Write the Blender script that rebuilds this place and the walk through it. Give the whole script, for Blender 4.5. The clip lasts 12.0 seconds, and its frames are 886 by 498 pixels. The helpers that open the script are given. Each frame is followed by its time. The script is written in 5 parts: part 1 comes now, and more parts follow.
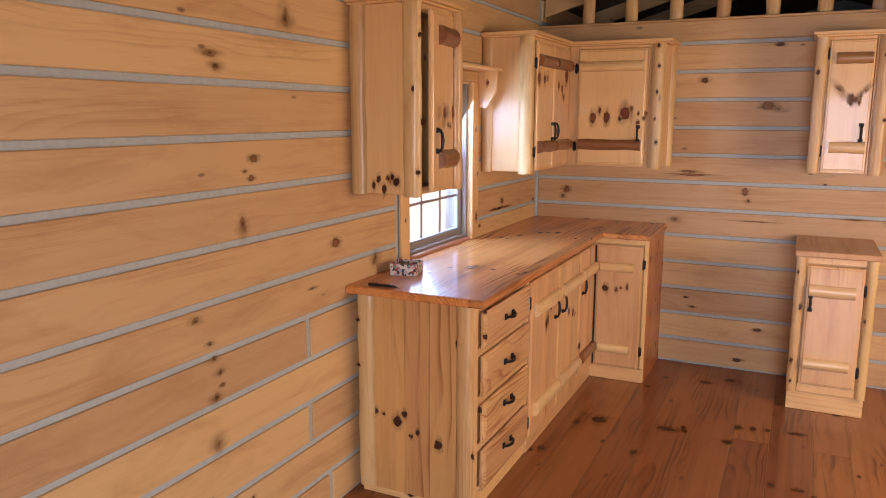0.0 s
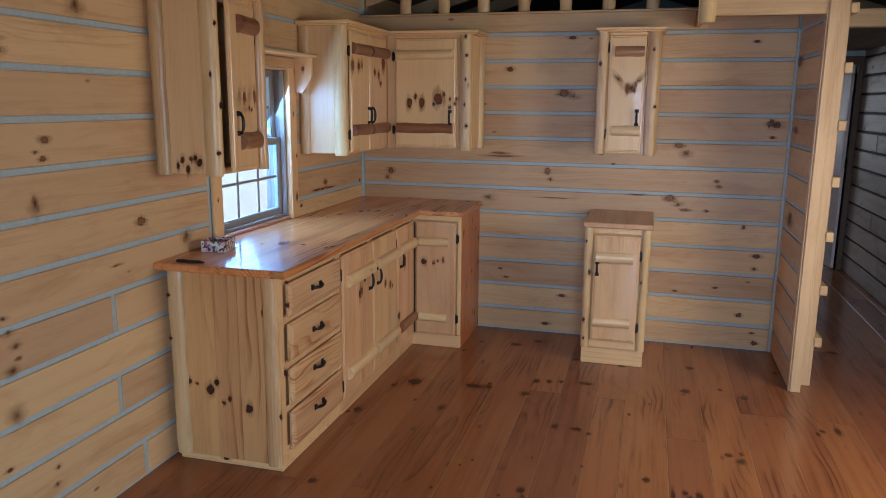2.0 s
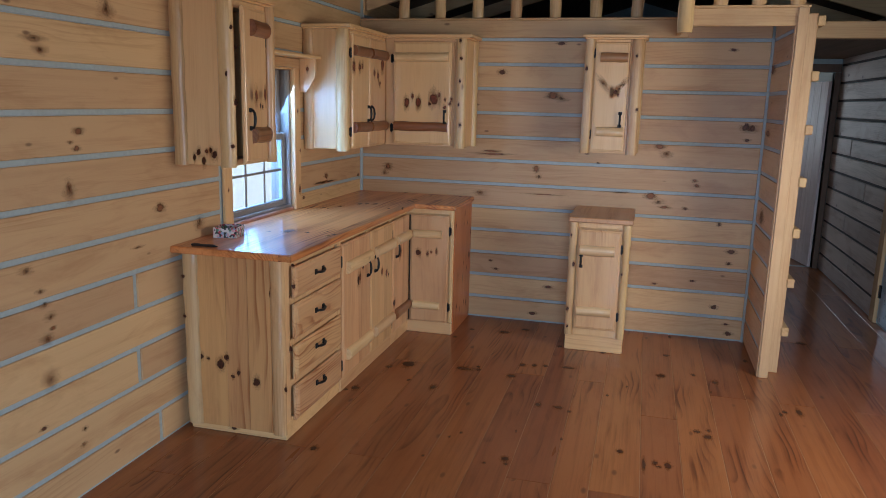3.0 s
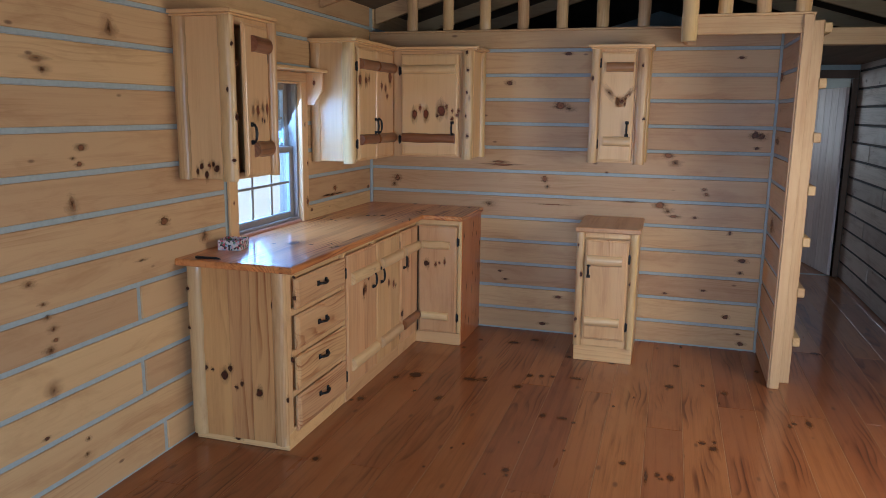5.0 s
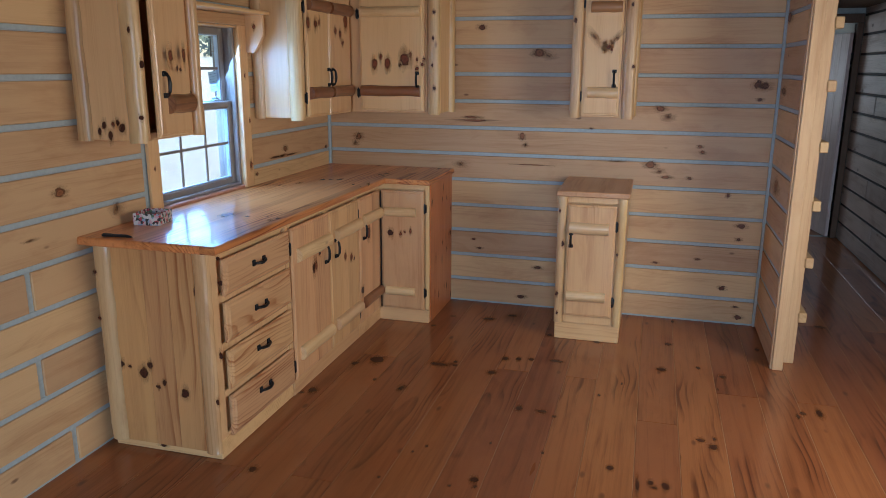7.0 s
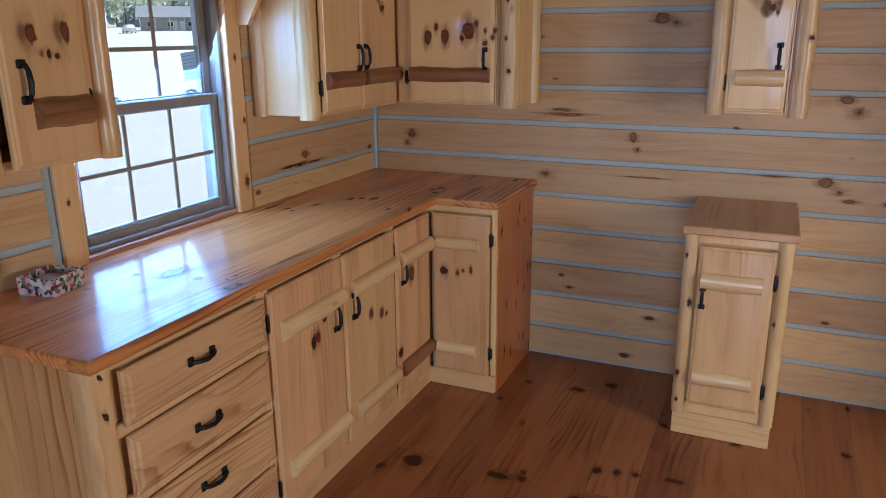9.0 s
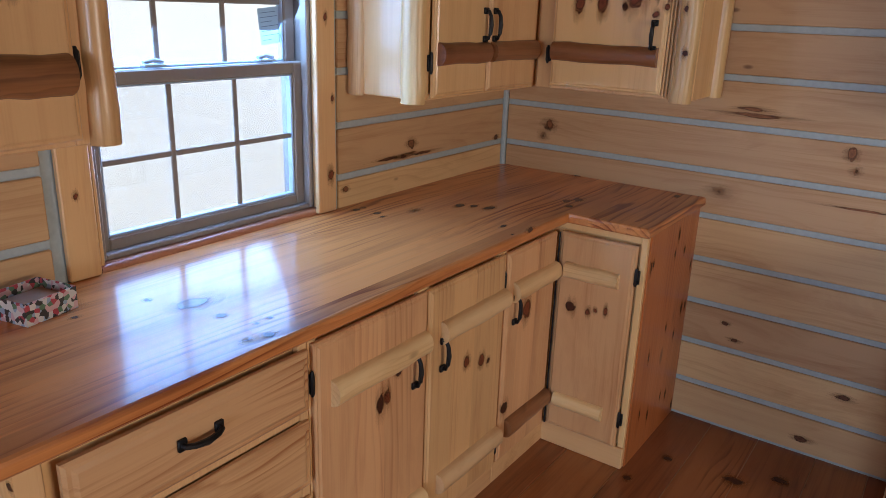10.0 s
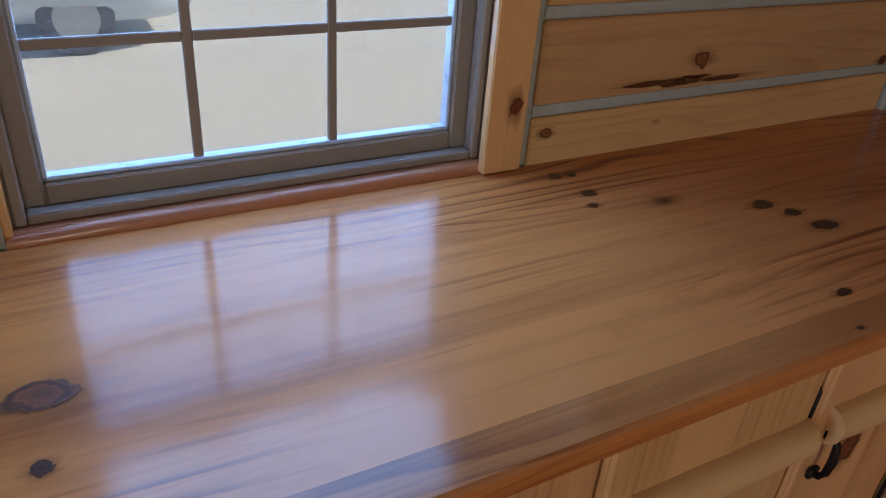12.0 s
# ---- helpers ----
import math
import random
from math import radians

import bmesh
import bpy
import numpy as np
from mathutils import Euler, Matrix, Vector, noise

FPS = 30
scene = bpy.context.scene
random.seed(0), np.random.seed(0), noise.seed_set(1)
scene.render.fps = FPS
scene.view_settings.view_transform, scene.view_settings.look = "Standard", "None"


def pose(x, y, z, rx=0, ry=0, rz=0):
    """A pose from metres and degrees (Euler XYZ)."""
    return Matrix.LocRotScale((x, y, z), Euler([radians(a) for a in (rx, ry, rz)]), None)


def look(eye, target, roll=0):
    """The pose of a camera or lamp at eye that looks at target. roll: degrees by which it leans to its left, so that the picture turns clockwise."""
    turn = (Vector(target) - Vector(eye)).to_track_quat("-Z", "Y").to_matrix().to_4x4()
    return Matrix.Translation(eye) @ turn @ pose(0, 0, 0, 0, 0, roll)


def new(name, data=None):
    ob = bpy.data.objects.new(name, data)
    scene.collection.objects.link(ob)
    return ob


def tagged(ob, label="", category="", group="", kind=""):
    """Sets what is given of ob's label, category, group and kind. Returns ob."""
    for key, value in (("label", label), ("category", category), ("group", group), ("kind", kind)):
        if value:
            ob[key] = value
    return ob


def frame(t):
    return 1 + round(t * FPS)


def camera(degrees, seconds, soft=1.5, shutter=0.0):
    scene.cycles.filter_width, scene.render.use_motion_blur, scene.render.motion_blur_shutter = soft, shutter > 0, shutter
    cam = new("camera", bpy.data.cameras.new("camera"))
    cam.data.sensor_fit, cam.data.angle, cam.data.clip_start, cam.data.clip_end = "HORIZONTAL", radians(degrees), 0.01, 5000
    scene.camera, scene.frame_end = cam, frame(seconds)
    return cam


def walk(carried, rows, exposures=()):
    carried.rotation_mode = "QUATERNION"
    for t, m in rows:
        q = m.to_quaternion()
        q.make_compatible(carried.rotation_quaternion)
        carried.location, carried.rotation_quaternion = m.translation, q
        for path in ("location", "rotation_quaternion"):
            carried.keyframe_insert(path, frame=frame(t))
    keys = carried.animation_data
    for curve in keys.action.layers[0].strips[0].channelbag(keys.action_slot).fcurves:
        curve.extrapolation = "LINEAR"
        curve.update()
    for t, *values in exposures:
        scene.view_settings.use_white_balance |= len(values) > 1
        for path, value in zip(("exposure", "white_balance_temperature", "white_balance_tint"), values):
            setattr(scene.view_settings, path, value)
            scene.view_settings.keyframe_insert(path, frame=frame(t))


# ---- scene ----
cam = camera(61.7, 12.0, soft=0.6)
PATH = [
    (0, (0.119, 0.189, 1.596), (-0.73, 1.964, 1.243), 0.1),
    (0.5, (0.162, 0.094, 1.6), (-0.513, 1.938, 1.223), 0.3),
    (1, (0.296, 0.107, 1.597), (-0.291, 1.976, 1.191), 0.2),
    (1.5, (0.422, 0.102, 1.58), (-0.127, 1.982, 1.177), 0.3),
    (2, (0.491, 0.035, 1.597), (-0.03, 1.927, 1.207), 0.5),
    (2.5, (0.518, -0.101, 1.603), (0.02, 1.796, 1.209), 1.1),
    (3, (0.565, -0.246, 1.602), (0.063, 1.65, 1.211), 1.4),
    (5, (0.684, -0.227, 1.615), (0.114, 1.655, 1.248), 0.7),
    (5.5, (0.714, -0.188, 1.611), (0.126, 1.687, 1.237), 0.5),
    (6, (0.781, -0.112, 1.594), (0.179, 1.755, 1.202), 0.7),
    (6.5, (0.727, 0.069, 1.568), (0.158, 1.937, 1.136), 0.9),
    (7, (0.634, 0.332, 1.573), (0.112, 2.203, 1.095), 0.3),
    (7.2, (0.629, 0.445, 1.568), (0.106, 2.314, 1.086), -0.2),
    (8.8, (0.44, 1.52, 1.607), (-0.275, 3.305, 1.056), -0.4),
    (9, (0.408, 1.639, 1.6), (-0.371, 3.395, 1.043), -0.4),
    (9.5, (0.297, 2.005, 1.574), (-0.669, 3.657, 0.995), 0.5),
    (10, (0.134, 2.314, 1.561), (-0.957, 3.871, 0.94), 2.0),
    (10.5, (-0.067, 2.622, 1.571), (-1.306, 4.023, 0.862), 3.4),
    (11, (-0.21, 2.922, 1.525), (-1.602, 4.117, 0.73), 4.3),
    (11.5, (-0.335, 3.155, 1.492), (-1.812, 4.142, 0.572), 4.9),
    (12, (-0.51, 3.302, 1.451), (-1.999, 4.182, 0.448), 4.6),
]
LOOK = [(0.0, 1.12, 8400, 28), (0.5, 0.88, 7300, 20), (1.0, 0.75, 6500, 12), (2.0, 0.66, 5700, 5), (7.2, 0.62, 5700, 5), (9.0, 0.58, 5850, 9), (10.0, 0.55, 6300, 13), (11.0, 0.0, 6600, 12), (12.0, -0.12, 6900, 14)]
walk(cam, [(t, look(eye, target, roll)) for t, eye, target, roll in PATH], LOOK)

# ---- world, sun, lamps ----
world = bpy.data.worlds.new("sky")
scene.world = world
world.use_nodes = True
_n = world.node_tree.nodes
_sky = _n.new("ShaderNodeTexSky")
_sky.sky_type, _sky.sun_disc = "NISHITA", False
_sky.sun_elevation, _sky.sun_rotation = radians(44), radians(6)
world.node_tree.links.new(_sky.outputs[0], _n["Background"].inputs[0])
_n["Background"].inputs[1].default_value = 0.13

sun = new("sun", bpy.data.lights.new("sun", "SUN"))
sun.data.energy, sun.data.angle, sun.data.color = 4.2, radians(0.5), (1.0, 0.95, 0.87)
sun.matrix_world = look((0.9, 8.0, 7.8), (0, 0, 0))


def area(name, eye, target, wide, high, watts, color, spread=180):
    """An area lamp that stands in for daylight through a seen or an unseen opening."""
    lamp = new(name, bpy.data.lights.new(name, "AREA"))
    lamp.data.shape, lamp.data.size, lamp.data.size_y = "RECTANGLE", wide, high
    lamp.data.energy, lamp.data.color, lamp.data.spread = watts, color, radians(spread)
    lamp.matrix_world = look(eye, target)
    return lamp


# sky light inferred from behind the walk; its opening there is out of view
area("rear_daylight", (1.1, -2.58, 1.30), (0.9, -0.75, -0.55), 1.7, 1.6, 62, (0.66, 0.96, 1.45), 130)
# added warm fill that imitates sunlit ground, to warm the upper walls
area("rear_warm_fill", (0.8, -2.58, 0.75), (0.5, 0, 1.35), 1.7, 1.3, 10, (1.2, 1.0, 0.74))
# added fill from the right for the cabinet fronts, no window seen there
area("side_fill", (2.37, 2.95, 1.42), (0.6, 3.1, 0.4), 1.1, 0.95, 24, (1.08, 0.99, 0.88))
# sky light of the kitchen window
area("kitchen_sky", (-1.71, 3.63, 1.34), (-0.71, 3.63, 0.73), 0.82, 0.80, 14.5, (0.36, 0.72, 1.48))
# added fill on the open board door, from an unseen far opening
area("back_room_fill", (0.9, 10.36, 1.5), (1.9, 8.3, 1.0), 0.9, 0.9, 6.0, (0.92, 0.97, 1.05))

# ---- materials ----


def material(name):
    m = bpy.data.materials.new(name)
    m.use_nodes = True
    tree = m.node_tree
    return m, tree.nodes, tree.links, tree.nodes["Principled BSDF"]


def node(nodes, kind, **values):
    n = nodes.new(kind)
    for key, value in values.items():
        n.inputs[key.replace("_", " ")].default_value = value
    return n


def maths(nodes, links, op, a, b=None, clamp=False):
    n = nodes.new("ShaderNodeMath")
    n.operation, n.use_clamp = op, clamp
    for i, v in enumerate((a, b)):
        if v is None:
            continue
        if isinstance(v, (int, float)):
            n.inputs[i].default_value = v
        else:
            links.new(v, n.inputs[i])
    return n.outputs[0]


def ramp(nodes, links, fac, stops):
    n = nodes.new("ShaderNodeValToRGB")
    while len(n.color_ramp.elements) < len(stops):
        n.color_ramp.elements.new(0.5)
    for e, (p, c) in zip(n.color_ramp.elements, stops):
        e.position, e.color = p, (*c, 1) if len(c) == 3 else c
    links.new(fac, n.inputs[0])
    return n.outputs[0]


def mixed(nodes, links, kind, fac, a, b):
    n = nodes.new("ShaderNodeMix")
    n.data_type, n.blend_type = "RGBA", kind
    for i, v in ((0, fac), (6, a), (7, b)):
        if isinstance(v, (int, float)):
            n.inputs[i].default_value = v
        elif isinstance(v, tuple):
            n.inputs[i].default_value = (*v, 1)
        else:
            links.new(v, n.inputs[i])
    return n.outputs[2]


def pine(name, axis, light, dark, ring=21.0, contrast=0.55, rough=0.45, coat=0.0, specks=0.0, tone=0.16, bump=0.05, pith=(0.07, 0.07), plank=0.0, gloss=0.06, bands=1.1, cover=0.86, stain=0.0):
    """Sawn pine: growth rings round a pith that runs along the grain outside the piece, fine fibres, slow blotches, and a tone of its own
    for every piece. plank: width of the staves of a glued panel; cover: how rare the zones of strong rings are; stain: smoky brown patches."""
    m, nodes, links, bsdf = material(name)
    coord = nodes.new("ShaderNodeTexCoord").outputs["Object"]
    rnd = nodes.new("ShaderNodeObjectInfo").outputs["Random"]
    sep = nodes.new("ShaderNodeSeparateXYZ")
    links.new(coord, sep.inputs[0])
    order = {"x": (0, 1, 2), "y": (1, 2, 0), "z": (2, 0, 1)}[axis]
    com = nodes.new("ShaderNodeCombineXYZ")
    if plank:
        stave = maths(nodes, links, "FLOOR", maths(nodes, links, "DIVIDE", maths(nodes, links, "ADD", sep.outputs[order[2]], 5.03), plank))
        white = nodes.new("ShaderNodeTexWhiteNoise")
        white.noise_dimensions = "1D"
        links.new(stave, white.inputs["W"])
        own = maths(nodes, links, "FRACT", maths(nodes, links, "ADD", rnd, white.outputs["Value"]))
    else:
        own = rnd
    wobble = maths(nodes, links, "FRACT", maths(nodes, links, "MULTIPLY", own, 7.31))
    shifts = (maths(nodes, links, "MULTIPLY", own, 37.0), maths(nodes, links, "ADD", maths(nodes, links, "MULTIPLY", wobble, pith[0]), pith[0] * 0.35), maths(nodes, links, "ADD", maths(nodes, links, "MULTIPLY", own, pith[1]), pith[1] * 0.35))
    for i, o in enumerate(order):
        at = sep.outputs[o]
        if plank and i == 2:
            at = maths(nodes, links, "SUBTRACT", maths(nodes, links, "ADD", at, 5.03 - plank / 2), maths(nodes, links, "MULTIPLY", stave, plank))
        links.new(maths(nodes, links, "ADD", at, shifts[i]), com.inputs[i])
    p = com.outputs[0]

    def scaled(x, y, z, w=0.0):
        n = nodes.new("ShaderNodeMapping")
        n.inputs["Scale"].default_value = (x, y, z)
        n.inputs["Location"].default_value = (w, w * 0.7, w * 1.3)
        links.new(p, n.inputs[0])
        return n.outputs[0]

    slow = node(nodes, "ShaderNodeTexNoise", Scale=1.0, Detail=2.0)
    links.new(scaled(0.9, 4.0, 4.0), slow.inputs["Vector"])
    bend = nodes.new("ShaderNodeVectorMath")
    bend.operation = "MULTIPLY_ADD"
    links.new(slow.outputs["Color"], bend.inputs[0])
    bend.inputs[1].default_value = (0.0, 0.15, 0.15)
    links.new(scaled(0.03, 1.0, 1.0), bend.inputs[2])
    wave = node(nodes, "ShaderNodeTexWave", Scale=ring, Distortion=0.6, Detail=2.0, Detail_Scale=1.5)
    wave.wave_type, wave.rings_direction, wave.wave_profile = "RINGS", "X", "SAW"
    links.new(bend.outputs[0], wave.inputs["Vector"])
    fibre = node(nodes, "ShaderNodeTexNoise", Scale=1.0, Detail=3.0)
    links.new(scaled(7.0, 260.0, 260.0), fibre.inputs["Vector"])
    blotch = node(nodes, "ShaderNodeTexNoise", Scale=1.0, Detail=3.0)
    links.new(scaled(1.6, 9.0, 9.0, 3.1), blotch.inputs["Vector"])
    streak = node(nodes, "ShaderNodeTexNoise", Scale=1.0, Detail=3.0, Roughness=0.6)
    links.new(scaled(0.8, 34.0, 34.0, 5.3), streak.inputs["Vector"])
    late = ramp(nodes, links, wave.outputs["Fac"], [(0.0, (0, 0, 0)), (0.55, (0.12,) * 3), (0.9, (1, 1, 1)), (1.0, (0.1,) * 3)])
    patch = maths(nodes, links, "MULTIPLY", maths(nodes, links, "SUBTRACT", maths(nodes, links, "ADD", slow.outputs["Fac"], blotch.outputs["Fac"]), cover), 3.4, True)
    strength = maths(nodes, links, "MULTIPLY", patch, contrast * 1.25)
    fac = maths(nodes, links, "MULTIPLY", late, strength)
    fac = maths(nodes, links, "ADD", fac, maths(nodes, links, "MULTIPLY", maths(nodes, links, "SUBTRACT", fibre.outputs["Fac"], 0.5), 0.6))
    fac = maths(nodes, links, "ADD", fac, maths(nodes, links, "MULTIPLY", maths(nodes, links, "SUBTRACT", blotch.outputs["Fac"], 0.45), 0.9), True)
    fac = maths(nodes, links, "ADD", fac, maths(nodes, links, "MULTIPLY", maths(nodes, links, "SUBTRACT", streak.outputs["Fac"], 0.5), bands), True)
    col = mixed(nodes, links, "MIX", fac, light, dark)
    if stain:
        smoke = node(nodes, "ShaderNodeTexNoise", Scale=1.0, Detail=5.0, Roughness=0.65, Distortion=0.6)
        links.new(scaled(2.2, 7.5, 7.5, 11.9), smoke.inputs["Vector"])
        dim = ramp(nodes, links, smoke.outputs["Fac"], [(0.50, (0, 0, 0)), (0.72, (1, 1, 1))])
        col = mixed(nodes, links, "MULTIPLY", maths(nodes, links, "MULTIPLY", dim, stain), col, (0.62, 0.47, 0.36))
    # the tone of the piece
    value = maths(nodes, links, "ADD", maths(nodes, links, "MULTIPLY", own, 2 * tone), 1.0 - tone)
    hsv = nodes.new("ShaderNodeHueSaturation")
    links.new(col, hsv.inputs["Color"])
    links.new(value, hsv.inputs["Value"])
    links.new(maths(nodes, links, "ADD", maths(nodes, links, "MULTIPLY", rnd, 0.009), 0.4945), hsv.inputs["Hue"])
    col = hsv.outputs[0]
    if specks:
        vor = node(nodes, "ShaderNodeTexVoronoi", Scale=1.0, Randomness=1.0)
        links.new(scaled(2.6, 6.0, 6.0, 7.7), vor.inputs["Vector"])
        spot = ramp(nodes, links, vor.outputs["Distance"], [(0.0, (1, 1, 1)), (specks, (0.75,) * 3), (specks * 1.9, (0, 0, 0))])
        col = mixed(nodes, links, "MIX", maths(nodes, links, "MULTIPLY", spot, 0.85), col, (0.10, 0.035, 0.014))
    links.new(col, bsdf.inputs["Base Color"])
    links.new(maths(nodes, links, "ADD", maths(nodes, links, "MULTIPLY", blotch.outputs["Fac"], 0.22), rough - 0.11), bsdf.inputs["Roughness"])
    if coat:
        bsdf.inputs["Coat Weight"].default_value, bsdf.inputs["Coat Roughness"].default_value = coat, gloss
    bsdf.inputs["Specular IOR Level"].default_value = 0.12 if coat > 0.5 else 0.32
    bmp = node(nodes, "ShaderNodeBump", Strength=0.35, Distance=bump * 0.01)
    links.new(maths(nodes, links, "ADD", fibre.outputs["Fac"], late), bmp.inputs["Height"])
    links.new(bmp.outputs[0], bsdf.inputs["Normal"])
    return m


def plain(name, color, rough=0.5, metal=0.0, spread=0.12, scale=30.0, bump=0.0):
    """A plain coat of one colour with slight mottling."""
    m, nodes, links, bsdf = material(name)
    coord = nodes.new("ShaderNodeTexCoord").outputs["Object"]
    n = node(nodes, "ShaderNodeTexNoise", Scale=scale, Detail=4.0)
    links.new(coord, n.inputs["Vector"])
    lo, hi = tuple(c * (1 - spread) for c in color), tuple(min(1, c * (1 + spread)) for c in color)
    links.new(ramp(nodes, links, n.outputs["Fac"], [(0.3, lo), (0.7, hi)]), bsdf.inputs["Base Color"])
    links.new(maths(nodes, links, "ADD", maths(nodes, links, "MULTIPLY", n.outputs["Fac"], 0.2), rough - 0.1), bsdf.inputs["Roughness"])
    bsdf.inputs["Metallic"].default_value = metal
    if bump:
        b = node(nodes, "ShaderNodeBump", Strength=0.6, Distance=bump)
        links.new(n.outputs["Fac"], b.inputs["Height"])
        links.new(b.outputs[0], bsdf.inputs["Normal"])
    return m


def knot_wood(name, core, rim, halo, strength=1.0, coat=0.0, flare=0.27, heart=((0.0, 0.98), (0.40, 0.95), (0.455, 0.0))):
    """A knot: a dark ringed core of uneven outline, in a stained halo that is drawn out along the grain and fades away."""
    m, nodes, links, bsdf = material(name)
    coord = nodes.new("ShaderNodeTexCoord").outputs["Object"]
    rnd = nodes.new("ShaderNodeObjectInfo").outputs["Random"]

    def noise(scale, stretch, spread, detail=3.0):
        at = nodes.new("ShaderNodeVectorMath")
        at.operation = "MULTIPLY_ADD"
        links.new(coord, at.inputs[0])
        at.inputs[1].default_value = (stretch, 1.0, 1.0)
        links.new(maths(nodes, links, "MULTIPLY", rnd, spread), at.inputs[2])
        n = node(nodes, "ShaderNodeTexNoise", Scale=scale, Detail=detail)
        links.new(at.outputs[0], n.inputs["Vector"])
        return maths(nodes, links, "SUBTRACT", n.outputs["Fac"], 0.5)

    def radius(stretch):
        at = nodes.new("ShaderNodeVectorMath")
        at.operation = "MULTIPLY"
        links.new(coord, at.inputs[0])
        at.inputs[1].default_value = (stretch, 1.0, 1.0)
        n = nodes.new("ShaderNodeVectorMath")
        n.operation = "LENGTH"
        links.new(at.outputs[0], n.inputs[0])
        return n.outputs["Value"]

    uneven = maths(nodes, links, "ADD", maths(nodes, links, "MULTIPLY", noise(1.7, 1.5, 53.0), 0.8), maths(nodes, links, "MULTIPLY", noise(6.0, 1.5, 31.0), 0.22))
    r = maths(nodes, links, "ADD", radius(1.54), uneven)
    rings = maths(nodes, links, "MULTIPLY", maths(nodes, links, "ADD", maths(nodes, links, "SINE", maths(nodes, links, "MULTIPLY", r, 46.0)), 1.0), 0.25)
    col = ramp(nodes, links, r, [(0.0, core), (0.22, tuple(c * 1.8 for c in core)), (0.34, rim), (0.46, halo), (1.0, halo)])
    col = mixed(nodes, links, "MIX", rings, col, tuple(c * 0.6 for c in core))
    links.new(col, bsdf.inputs["Base Color"])
    bsdf.inputs["Roughness"].default_value = 0.5
    bsdf.inputs["Specular IOR Level"].default_value = 0.25
    bsdf.inputs["Coat Weight"].default_value, bsdf.inputs["Coat Roughness"].default_value = coat, 0.12
    inner = ramp(nodes, links, r, [(p, (v * strength,) * 3) for p, v in heart])
    far = maths(nodes, links, "ADD", radius(1.0), maths(nodes, links, "MULTIPLY", noise(2.6, 0.35, 17.0), 0.9))
    fade = ramp(nodes, links, far, [(0.15, (flare * strength,) * 3), (0.38, (0.45 * flare * strength,) * 3), (0.72, (0.0,) * 3)])
    edge = ramp(nodes, links, radius(1.0), [(0.75, (1, 1, 1)), (0.98, (0, 0, 0))])
    links.new(maths(nodes, links, "MAXIMUM", inner, maths(nodes, links, "MULTIPLY", fade, edge)), bsdf.inputs["Alpha"])
    return m


WALL_X = pine("wall_pine_along_x", "x", (0.60, 0.365, 0.168), (0.40, 0.19, 0.068), pith=(0.12, 0.03), contrast=0.24, rough=0.46, bands=0.9, specks=0.03, tone=0.15, stain=0.5)
WALL_Y = pine("wall_pine_along_y", "y", (0.60, 0.365, 0.168), (0.40, 0.19, 0.068), pith=(0.03, 0.12), contrast=0.24, rough=0.46, bands=0.9, specks=0.03, tone=0.15, stain=0.45)
CAB_X = pine("cabinet_pine_along_x", "x", (0.72, 0.43, 0.185), (0.5, 0.225, 0.08), contrast=0.5, rough=0.34, coat=0.3, tone=0.07, cover=0.95)
CAB_Y = pine("cabinet_pine_along_y", "y", (0.72, 0.43, 0.185), (0.5, 0.225, 0.08), contrast=0.55, rough=0.34, coat=0.3, tone=0.07, cover=0.95)
CAB_Z = pine("cabinet_pine_along_z", "z", (0.72, 0.43, 0.185), (0.54, 0.255, 0.092), contrast=0.3, rough=0.34, coat=0.3, tone=0.07, bands=0.9, cover=0.98, pith=(0.03, 0.10))
DOOR_Z = pine("door_pine_along_z", "z", (0.66, 0.37, 0.16), (0.43, 0.175, 0.06), ring=17.0, contrast=0.45, rough=0.34, coat=0.3, tone=0.09, bands=1.0, cover=0.95, pith=(0.02, 0.10), plank=0.115, stain=0.35)
DRAWER = pine("drawer_pine_along_y", "y", (0.66, 0.375, 0.165), (0.36, 0.135, 0.04), ring=27.0, contrast=0.95, pith=(0.03, 0.09), rough=0.32, coat=0.3, tone=0.09, cover=0.8)
PANEL_Z = pine("panel_pine_along_z", "z", (0.60, 0.305, 0.108), (0.33, 0.115, 0.032), ring=10.0, contrast=0.85, rough=0.33, coat=0.3, tone=0.10, bands=1.0, pith=(0.02, 0.09), cover=0.9, stain=0.3)
RED_Z = pine("red_pine_along_z", "z", (0.46, 0.14, 0.038), (0.25, 0.055, 0.014), contrast=0.4, rough=0.33, coat=0.3, specks=0.06, tone=0.06)
TOP_Y = pine("worktop_pine_along_y", "y", (0.67, 0.262, 0.070), (0.25, 0.064, 0.014), ring=21.0, contrast=0.85, bands=1.45, rough=0.36, coat=0.65, tone=0.18, bump=0.04, pith=(0.05, 0.03), plank=0.135, gloss=0.125, cover=0.94, stain=0.5)
TAN_TOP = pine("tan_top_pine_along_y", "y", (0.56, 0.29, 0.12), (0.32, 0.125, 0.042), ring=20.0, contrast=0.5, rough=0.4, coat=0.3, tone=0.08, plank=0.13, gloss=0.2, cover=0.96)
LOG_Z = pine("peeled_log_along_z", "z", (0.66, 0.415, 0.178), (0.38, 0.165, 0.052), contrast=0.2, rough=0.34, coat=0.2, gloss=0.25, specks=0.045, tone=0.06, bands=1.0, stain=0.5)
TANLOG_Z = pine("tan_log_along_z", "z", (0.62, 0.36, 0.15), (0.36, 0.15, 0.048), contrast=0.3, rough=0.36, coat=0.35, gloss=0.2, specks=0.05, tone=0.06, bands=1.2, stain=0.6)
